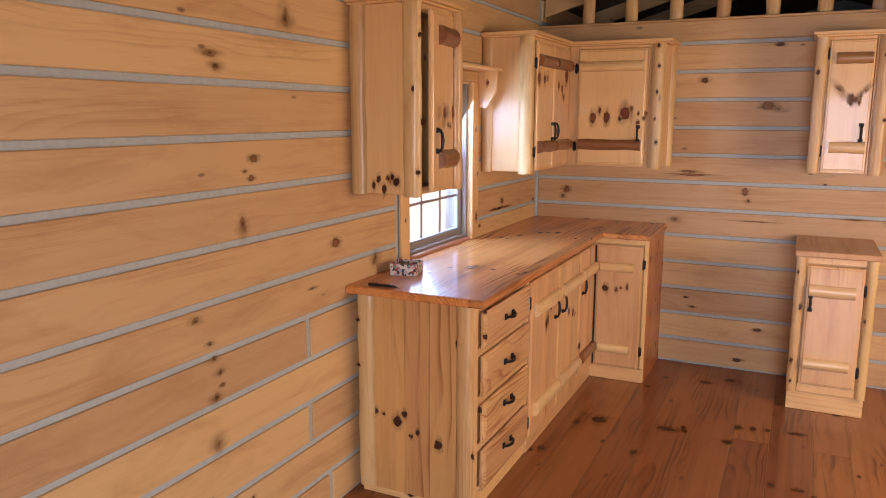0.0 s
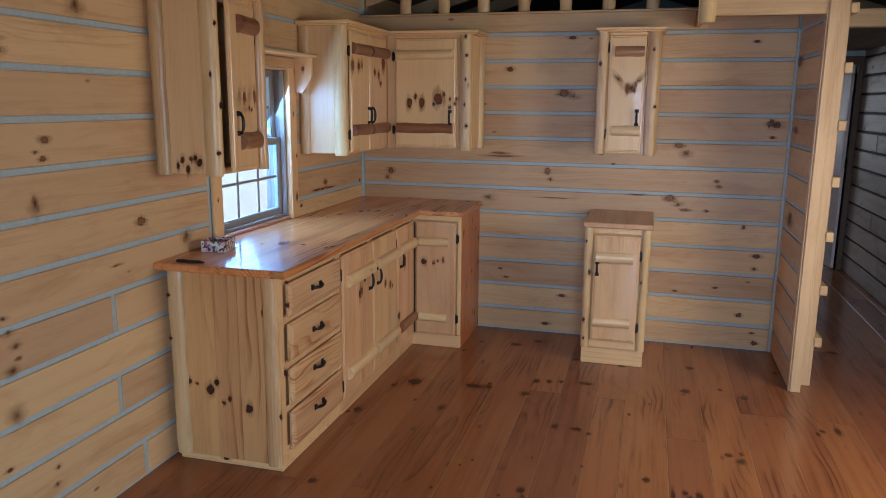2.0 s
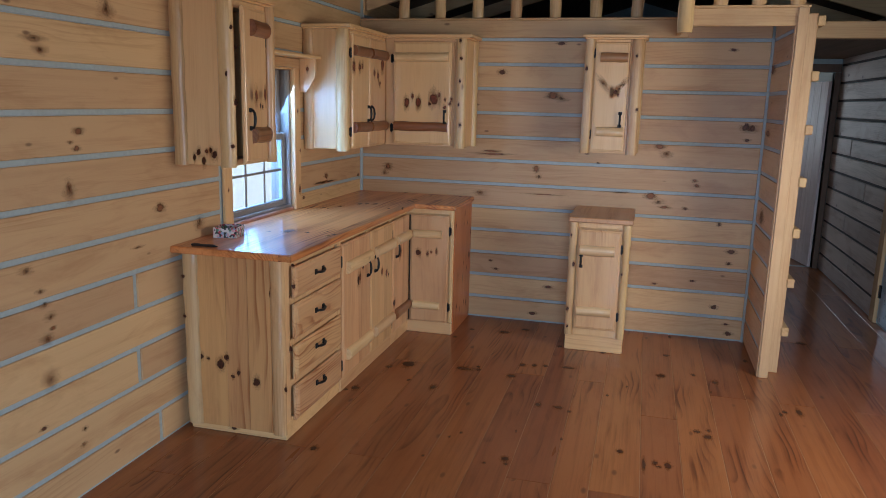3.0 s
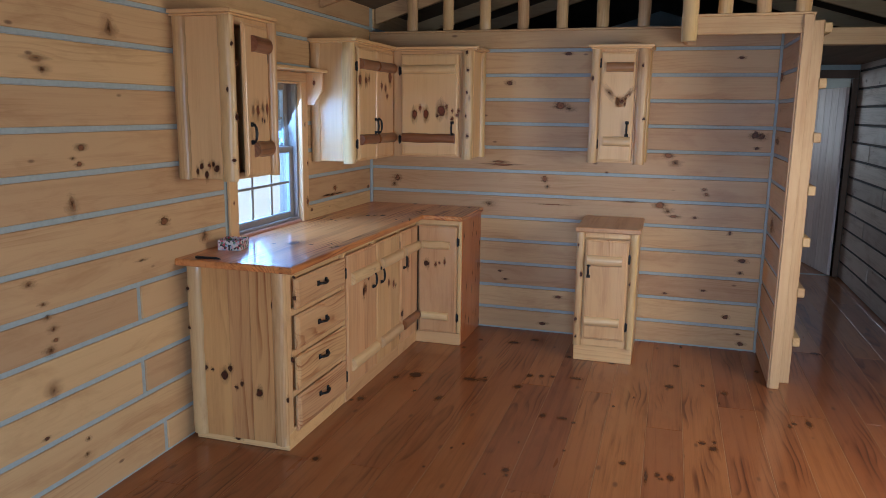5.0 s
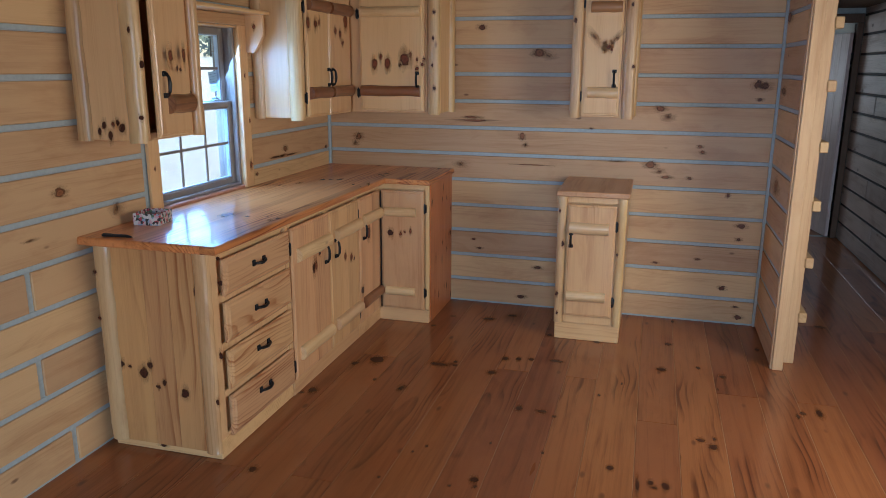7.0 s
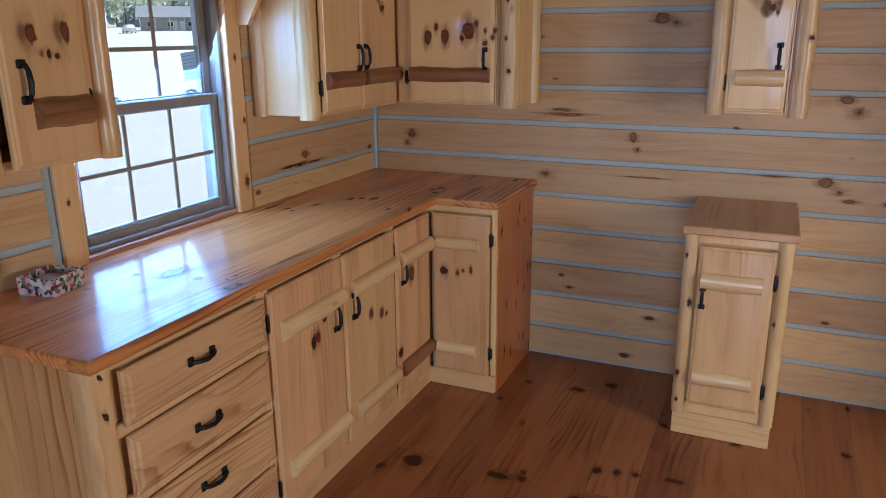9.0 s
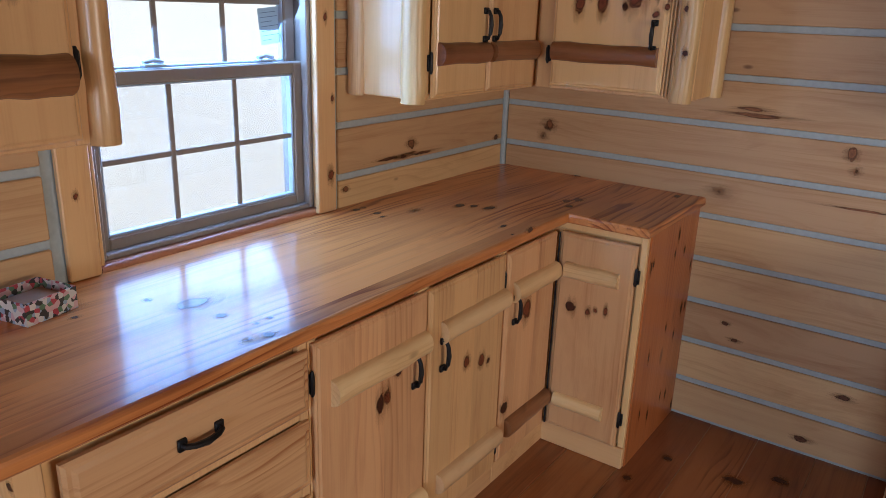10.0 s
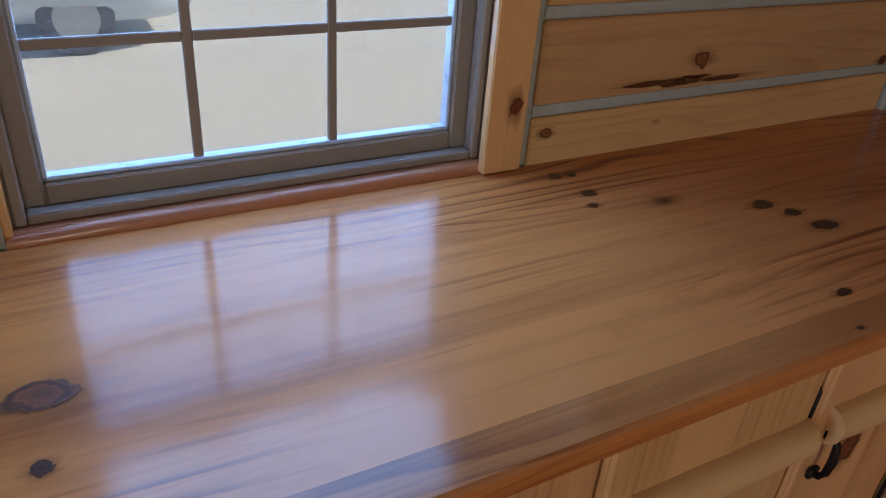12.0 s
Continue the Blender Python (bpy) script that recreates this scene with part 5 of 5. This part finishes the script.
# ---- knots ----
ckn(drawers, (0, -1, 0), (0, 0, 1), [(-1.414, 2.73, 0.377, 0.016, 0.023), (-1.371, 2.73, 0.369, 0.007, 0.011), (-1.305, 2.73, 0.347, 0.025, 0.022), (-1.272, 2.73, 0.383, 0.017, 0.014), (-1.241, 2.73, 0.293, 0.01, 0.011), (-1.212, 2.73, 0.316, 0.012, 0.011), (-1.117, 2.73, 0.279, 0.023, 0.018), (-1.028, 2.73, 0.716, 0.021, 0.013), (-0.996, 2.73, 0.556, 0.019, 0.01)], KNOT)
ckn(drawers, (0, -1, 0), (0, 0, 1), [(-1.477, 2.712, 0.766, 0.009, 0.011), (-1.477, 2.712, 0.573, 0.007, 0.009), (-0.909, 2.712, 0.768, 0.012, 0.01), (-0.911, 2.712, 0.865, 0.007, 0.01), (-0.928, 2.712, 0.471, 0.014, 0.01), (-0.956, 2.712, 0.271, 0.014, 0.008)], KNOT)
ckn(drawers, (0, -1, 0), (1, 0, 0), [(-1.249, 2.738, 0.025, 0.017, 0.008)], KNOT)
knots(wall_left, (1, 0, 0), (0, 1, 0), [(-1.515, 2.147, 1.456, 0.02, 0.015), (-1.515, 2.134, 1.391, 0.015, 0.011), (-1.515, 2.62, 1.102, 0.027, 0.018), (-1.515, 1.947, 0.736, 0.011, 0.009)], WALL_RED_KNOT)
knots(wall_left, (1, 0, 0), (0, 1, 0), [(-1.515, 2.101, 1.417, 0.011, 0.008), (-1.515, 2.081, 1.239, 0.019, 0.039), (-1.515, 1.846, 0.975, 0.022, 0.014), (-1.515, 1.901, 0.887, 0.015, 0.01), (-1.515, 1.916, 0.833, 0.018, 0.012), (-1.515, 1.939, 0.783, 0.018, 0.017), (-1.515, 1.916, 0.701, 0.021, 0.02), (-1.515, 1.915, 0.544, 0.026, 0.039), (-1.515, 2.069, 0.28, 0.011, 0.01), (-1.515, 2.056, 0.217, 0.011, 0.012), (-1.515, 1.965, 1.783, 0.035, 0.015), (-1.515, 1.99, 1.746, 0.023, 0.018), (-1.515, 2.344, 1.925, 0.028, 0.044), (-1.515, 2.921, 0.984, 0.028, 0.034), (-1.515, 2.454, 0.95, 0.025, 0.007)], WALL_SOFT_KNOT)
knots(wall_left, (1, 0, 0), (0, 1, 0), [(-1.515, 1.865, 0.37, 0.013, 0.009)], WALL_KNOT)
knots(wall_left, (1, 0, 0), (0, 1, 0), [(-1.515, 4.442, 1.082, 0.022, 0.019), (-1.515, 4.09, 0.975, 0.012, 0.011)], WALL_RED_KNOT)
knots(wall_left, (1, 0, 0), (0, 1, 0), [(-1.515, 4.397, 1.042, 0.018, 0.006), (-1.515, 4.319, 1.045, 0.059, 0.006), (-1.515, 4.507, 1.041, 0.067, 0.006), (-1.515, 5.032, 1.036, 0.017, 0.014)], WALL_KNOT)
knots(wall_back, (0, -1, 0), (1, 0, 0), [(-0.445, 5.096, 1.817, 0.025, 0.019), (-0.038, 5.096, 2.013, 0.024, 0.011), (-0.34, 5.096, 2.109, 0.016, 0.011), (1.091, 5.096, 1.976, 0.017, 0.011), (1.213, 5.096, 1.478, 0.023, 0.026), (1.244, 5.096, 1.471, 0.027, 0.025), (1.226, 5.096, 1.394, 0.014, 0.011), (0.871, 5.096, 0.914, 0.014, 0.011), (1.104, 5.096, 0.819, 0.011, 0.016), (1.197, 5.096, 0.635, 0.025, 0.015), (1.189, 5.096, 0.549, 0.015, 0.012), (-0.437, 5.096, 0.381, 0.017, 0.009), (-0.042, 5.096, 0.275, 0.025, 0.012), (0.71, 5.096, 0.367, 0.015, 0.008), (1.12, 5.096, 0.234, 0.018, 0.016), (1.229, 5.096, 0.051, 0.021, 0.016)], WALL_KNOT)
knots(wall_back, (0, -1, 0), (1, 0, 0), [(1.209, 5.096, 0.118, 0.014, 0.008), (-0.147, 5.096, 0.064, 0.025, 0.013), (-0.481, 5.096, 0.442, 0.012, 0.009), (0.961, 5.096, 0.408, 0.015, 0.008), (0.353, 5.096, 0.379, 0.02, 0.008), (0.265, 5.096, 1.201, 0.012, 0.008)], WALL_KNOT)
knots(wall_back, (0, -1, 0), (1, 0, 0), [(-0.078, 5.096, 1.658, 0.035, 0.023), (-0.509, 5.096, 1.254, 0.05, 0.009), (-0.492, 5.096, 1.234, 0.092, 0.009), (-0.171, 5.096, 1.138, 0.016, 0.024), (0.672, 5.096, 1.329, 0.025, 0.019), (0.919, 5.096, 1.108, 0.014, 0.011), (0.936, 5.096, 1.075, 0.014, 0.012), (0.634, 5.096, 0.988, 0.03, 0.023), (0.735, 5.096, 0.915, 0.026, 0.012), (-0.112, 5.096, 0.958, 0.089, 0.004), (-1.298, 5.096, 1.107, 0.023, 0.025)], WALL_RED_KNOT)
knots(wall_back, (0, -1, 0), (1, 0, 0), [(-0.019, 5.096, 1.639, 0.032, 0.019), (-0.149, 5.096, 1.087, 0.012, 0.017), (0.719, 5.096, 1.28, 0.029, 0.026), (0.688, 5.096, 0.952, 0.026, 0.02), (-0.579, 5.096, 0.945, 0.03, 0.021), (-1.321, 5.096, 1.063, 0.018, 0.021), (0.429, 5.096, 1.003, 0.069, 0.008)], WALL_SOFT_KNOT)
knots(wall_side, (-1, 0, 0), (0, 1, 0), [(1.33, 4.838, 0.918, 0.078, 0.051)], WALL_SOFT_KNOT)
knots(wall_side, (-1, 0, 0), (0, 1, 0), [(1.33, 5.022, 1.85, 0.081, 0.028), (1.33, 4.95, 1.449, 0.054, 0.021)], WALL_RED_KNOT)
ckn(uc2, (0, -1, 0), (0, 0, 1), [(-1.055, 4.784, 1.588, 0.032, 0.021), (-1.014, 4.784, 1.63, 0.019, 0.013), (-0.972, 4.784, 1.588, 0.031, 0.021), (-0.853, 4.784, 1.616, 0.038, 0.037), (-0.779, 4.784, 1.613, 0.011, 0.008), (-0.746, 4.784, 1.583, 0.012, 0.012), (-0.779, 4.784, 1.559, 0.011, 0.013), (-0.735, 4.784, 1.61, 0.012, 0.012), (-0.82, 4.784, 1.643, 0.015, 0.012)], RED_KNOT)
ckn(uc2, (0, -1, 0), (0, 0, 1), [(-0.889, 4.784, 1.581, 0.015, 0.012)], KNOT)
ckn(uc2, (0, -1, 0), (0, 0, 1), [(-0.676, 4.77, 2.005, 0.011, 0.011), (-0.667, 4.77, 1.887, 0.011, 0.012), (-0.672, 4.77, 1.738, 0.011, 0.008), (-0.678, 4.77, 1.58, 0.012, 0.008), (-0.664, 4.77, 1.443, 0.012, 0.012)], KNOT)
ckn(uc1, (1, 0, 0), (0, 0, 1), [(-1.198, 4.159, 1.804, 0.031, 0.027), (-1.198, 4.256, 1.798, 0.024, 0.027), (-1.198, 4.302, 1.807, 0.021, 0.018), (-1.198, 4.521, 1.772, 0.019, 0.02), (-1.198, 4.592, 1.756, 0.023, 0.02), (-1.198, 4.676, 1.834, 0.038, 0.032), (-1.198, 4.622, 1.708, 0.016, 0.021)], RED_KNOT)
knots(d0, (1, 0, 0), (0, 0, 1), [(-1.175, 2.857, 1.605, 0.029, 0.02), (-1.175, 2.961, 1.61, 0.031, 0.015)], RED_KNOT)
knots(d0, (1, 0, 0), (0, 0, 1), [(-1.175, 2.903, 1.561, 0.011, 0.009), (-1.175, 2.927, 1.555, 0.01, 0.01)], KNOT)
ckn(uc0, (0, -1, 0), (0, 0, 1), [(-1.41, 2.745, 1.323, 0.016, 0.009), (-1.387, 2.745, 1.347, 0.016, 0.012), (-1.362, 2.745, 1.309, 0.019, 0.012), (-1.326, 2.745, 1.359, 0.013, 0.009), (-1.306, 2.745, 1.342, 0.018, 0.018)], KNOT)
ckn(uc0, (0, -1, 0), (0, 0, 1), [(-1.347, 2.745, 1.353, 0.01, 0.009)], RED_KNOT)
ckn(uc0, (0, -1, 0), (0, 0, 1), [(-1.186, 2.716, 1.892, 0.01, 0.008), (-1.165, 2.716, 1.808, 0.01, 0.008), (-1.174, 2.716, 1.575, 0.015, 0.011), (-1.217, 2.716, 1.697, 0.012, 0.006), (-1.196, 2.716, 1.382, 0.01, 0.012)], KNOT)
ckn(uc3, (0, -1, 0), (0, 0, 1), [(0.362, 4.784, 1.686, 0.014, 0.014), (0.341, 4.784, 1.668, 0.01, 0.007), (0.38, 4.784, 1.668, 0.01, 0.007)], RED_KNOT)
ckn(uc3, (0, -1, 0), (0, 0, 1), [(0.332, 4.784, 1.704, 0.014, 0.011), (0.385, 4.784, 1.704, 0.014, 0.011)], WALL_SOFT_KNOT)
ckn(uc3, (0, -1, 0), (-0.66, 0, 0.75), [(0.282, 4.784, 1.738, 0.044, 0.020)], WALL_SOFT_KNOT)
ckn(uc3, (0, -1, 0), (0.70, 0, 0.71), [(0.396, 4.784, 1.730, 0.040, 0.018)], WALL_SOFT_KNOT)
ckn(uc3, (0, -1, 0), (0, 0, 1), [(0.171, 4.77, 1.831, 0.014, 0.01), (0.482, 4.77, 1.913, 0.011, 0.007), (0.505, 4.77, 1.577, 0.01, 0.01)], KNOT)
ckn(sc, (0, -1, 0), (0, 0, 1), [(0.158, 4.516, 0.777, 0.01, 0.006), (0.182, 4.516, 0.586, 0.016, 0.01), (0.159, 4.516, 0.285, 0.014, 0.01), (0.164, 4.516, 0.167, 0.01, 0.007), (0.49, 4.516, 0.542, 0.01, 0.006)], KNOT)
ckn(sink, (1, 0, 0), (0, 0, 1), [(-0.948, 3.603, 0.587, 0.036, 0.016), (-0.948, 3.676, 0.656, 0.013, 0.015), (-0.948, 4.122, 0.51, 0.011, 0.012)], KNOT)
ckn(sink, (1, 0, 0), (0, 0, 1), [(-0.948, 4.0, 0.556, 0.017, 0.018), (-0.948, 4.083, 0.529, 0.019, 0.019), (-0.948, 3.629, 0.604, 0.025, 0.016)], RED_KNOT)
ckn(corner, (1, 0, 0), (0, 0, 1), [(-0.948, 4.353, 0.612, 0.033, 0.032)], RED_KNOT)
ckn(corner, (1, 0, 0), (0, 0, 1), [(-0.948, 4.244, 0.288, 0.021, 0.022)], KNOT)
ckn(corner, (0, -1, 0), (0, 0, 1), [(-0.881, 4.559, 0.573, 0.022, 0.02)], KNOT)
ckn(corner, (0, -1, 0), (0, 0, 1), [(-0.817, 4.559, 0.571, 0.014, 0.01), (-0.791, 4.559, 0.583, 0.009, 0.008), (-0.752, 4.559, 0.59, 0.016, 0.009)], RED_KNOT)
ckn(corner, (1, 0, 0), (0, 0, 1), [(-0.635, 4.878, 0.815, 0.021, 0.008), (-0.635, 4.637, 0.768, 0.013, 0.007), (-0.635, 4.964, 0.738, 0.014, 0.009), (-0.635, 5.067, 0.649, 0.023, 0.009), (-0.635, 4.867, 0.46, 0.015, 0.008), (-0.635, 4.972, 0.396, 0.017, 0.008), (-0.635, 5.027, 0.486, 0.024, 0.01), (-0.635, 5.067, 0.485, 0.016, 0.01), (-0.635, 5.124, 0.479, 0.017, 0.01), (-0.635, 4.712, 0.393, 0.023, 0.007), (-0.635, 4.909, 0.155, 0.018, 0.008), (-0.635, 4.971, 0.137, 0.018, 0.009), (-0.635, 4.781, 0.127, 0.026, 0.008), (-0.635, 4.693, 0.175, 0.017, 0.007), (-0.635, 5.076, 0.047, 0.019, 0.01), (-0.635, 4.619, 0.759, 0.02, 0.007)], KNOT)
ckn(corner, (1, 0, 0), (0, 0, 1), [(-0.635, 4.857, 0.746, 0.014, 0.008)], KNOT)
knots(worktop, (0, 0, 1), (0, 1, 0), [(-1.284, 3.194, 0.915, 0.007, 0.011), (-1.09, 3.241, 0.915, 0.01, 0.012), (-0.94, 3.241, 0.915, 0.013, 0.012), (-1.002, 3.301, 0.915, 0.006, 0.006), (-1.001, 3.262, 0.915, 0.005, 0.006), (-1.458, 4.079, 0.915, 0.014, 0.014), (-1.458, 4.114, 0.915, 0.011, 0.011), (-1.38, 4.097, 0.915, 0.014, 0.013), (-1.338, 4.073, 0.915, 0.012, 0.01), (-1.237, 4.358, 0.915, 0.022, 0.016), (-1.196, 4.385, 0.915, 0.018, 0.013), (-1.144, 4.402, 0.915, 0.027, 0.019), (-0.992, 4.243, 0.915, 0.015, 0.009), (-0.948, 4.612, 0.915, 0.016, 0.013), (-0.709, 5.033, 0.915, 0.026, 0.012), (-1.15, 5.101, 0.915, 0.025, 0.019)], GLOSS_KNOT)
knots(worktop, (0, 0, 1), (0, 1, 0), [(-1.313, 3.042, 0.915, 0.008, 0.009), (-0.924, 4.187, 0.915, 0.007, 0.004)], GLOSS_KNOT)
knots(worktop, (0, 0, 1), (0, 1, 0), [(-1.192, 3.25, 0.915, 0.042, 0.031), (-0.965, 4.72, 0.915, 0.023, 0.018), (-0.988, 4.672, 0.915, 0.018, 0.014), (-1.384, 3.041, 0.915, 0.029, 0.034)], GLOSS_RED_KNOT)
knots(worktop, (0, 0, 1), (0, 1, 0), [(-0.952, 3.197, 0.915, 0.015, 0.013), (-1.31, 4.204, 0.915, 0.024, 0.018)], GLOSS_SOFT_KNOT)
knots(worktop, (1, 0, 0), (0, 1, 0), [(-0.902, 4.254, 0.921, 0.018, 0.01)], GLOSS_KNOT)
knots(floor, (0, 0, 1), (0, 1, 0), [(-0.74, 3.923, 0.0, 0.045, 0.039), (-0.841, 3.843, 0.0, 0.022, 0.02), (-0.495, 3.609, 0.0, 0.032, 0.022), (-0.393, 3.959, -0.0, 0.023, 0.053), (-0.31, 3.967, 0.0, 0.015, 0.015), (-0.319, 4.014, 0.0, 0.016, 0.012), (-0.063, 4.14, 0.0, 0.024, 0.021), (0.008, 4.152, 0.0, 0.024, 0.015), (0.075, 4.164, 0.0, 0.016, 0.015), (0.114, 3.549, 0.0, 0.024, 0.018), (0.223, 3.543, 0.0, 0.017, 0.025), (0.286, 3.507, 0.0, 0.011, 0.012), (1.078, 4.21, -0.0, 0.023, 0.02), (0.768, 4.22, 0.0, 0.024, 0.026), (0.959, 4.3, -0.0, 0.016, 0.014), (-0.911, 3.459, 0.0, 0.024, 0.024)], KNOT)
knots(floor, (0, 0, 1), (0, 1, 0), [(-0.951, 3.42, 0.0, 0.012, 0.014), (0.054, 2.876, 0.0, 0.02, 0.019), (0.069, 2.83, 0.0, 0.011, 0.011), (-0.027, 2.81, 0.0, 0.007, 0.008), (-0.814, 2.707, 0.0, 0.019, 0.019), (0.562, 3.116, 0.0, 0.018, 0.016), (0.671, 3.013, 0.0, 0.049, 0.009), (0.72, 3.048, 0.0, 0.017, 0.014), (0.737, 3.015, 0.0, 0.012, 0.014), (0.779, 3.036, 0.0, 0.025, 0.017), (0.929, 3.461, 0.0, 0.016, 0.022), (0.977, 3.408, 0.0, 0.025, 0.019), (0.987, 3.488, 0.0, 0.016, 0.01), (0.808, 4.622, 0.0, 0.019, 0.019), (0.404, 4.541, 0.0, 0.019, 0.025), (1.725, 5.198, 0.0, 0.023, 0.031)], KNOT)
knots(floor, (0, 0, 1), (0, 1, 0), [(1.406, 3.865, 0.0, 0.019, 0.013), (1.481, 3.893, 0.0, 0.038, 0.018), (1.378, 3.826, 0.0, 0.018, 0.012), (0.119, 4.575, 0.0, 0.019, 0.017), (-0.66, 3.669, 0.0, 0.013, 0.011), (0.283, 3.162, 0.0, 0.01, 0.007), (1.285, 5.234, -0.0, 0.023, 0.014), (0.841, 5.045, 0.0, 0.022, 0.01), (1.041, 4.038, 0.0, 0.014, 0.005), (0.214, 4.179, -0.0, 0.016, 0.036), (-0.098, 3.926, 0.0, 0.022, 0.026), (0.47, 3.802, 0.0, 0.013, 0.008), (-0.2, 3.08, 0.0, 0.009, 0.007), (-0.244, 3.018, 0.0, 0.009, 0.007), (-0.311, 2.792, 0.0, 0.008, 0.007), (0.056, 3.181, 0.0, 0.01, 0.005)], KNOT)
knots(floor, (0, 0, 1), (0, 1, 0), [(0.572, 3.972, 0.0, 0.014, 0.005), (1.301, 4.675, -0.0, 0.019, 0.013)], KNOT)
knots(floor, (0, 0, 1), (0, 1, 0), [(-0.293, 4.763, 0.0, 0.024, 0.04), (-0.159, 4.87, 0.0, 0.019, 0.028), (-0.602, 4.543, 0.0, 0.016, 0.015), (-0.528, 4.752, 0.0, 0.013, 0.017)], KNOT)
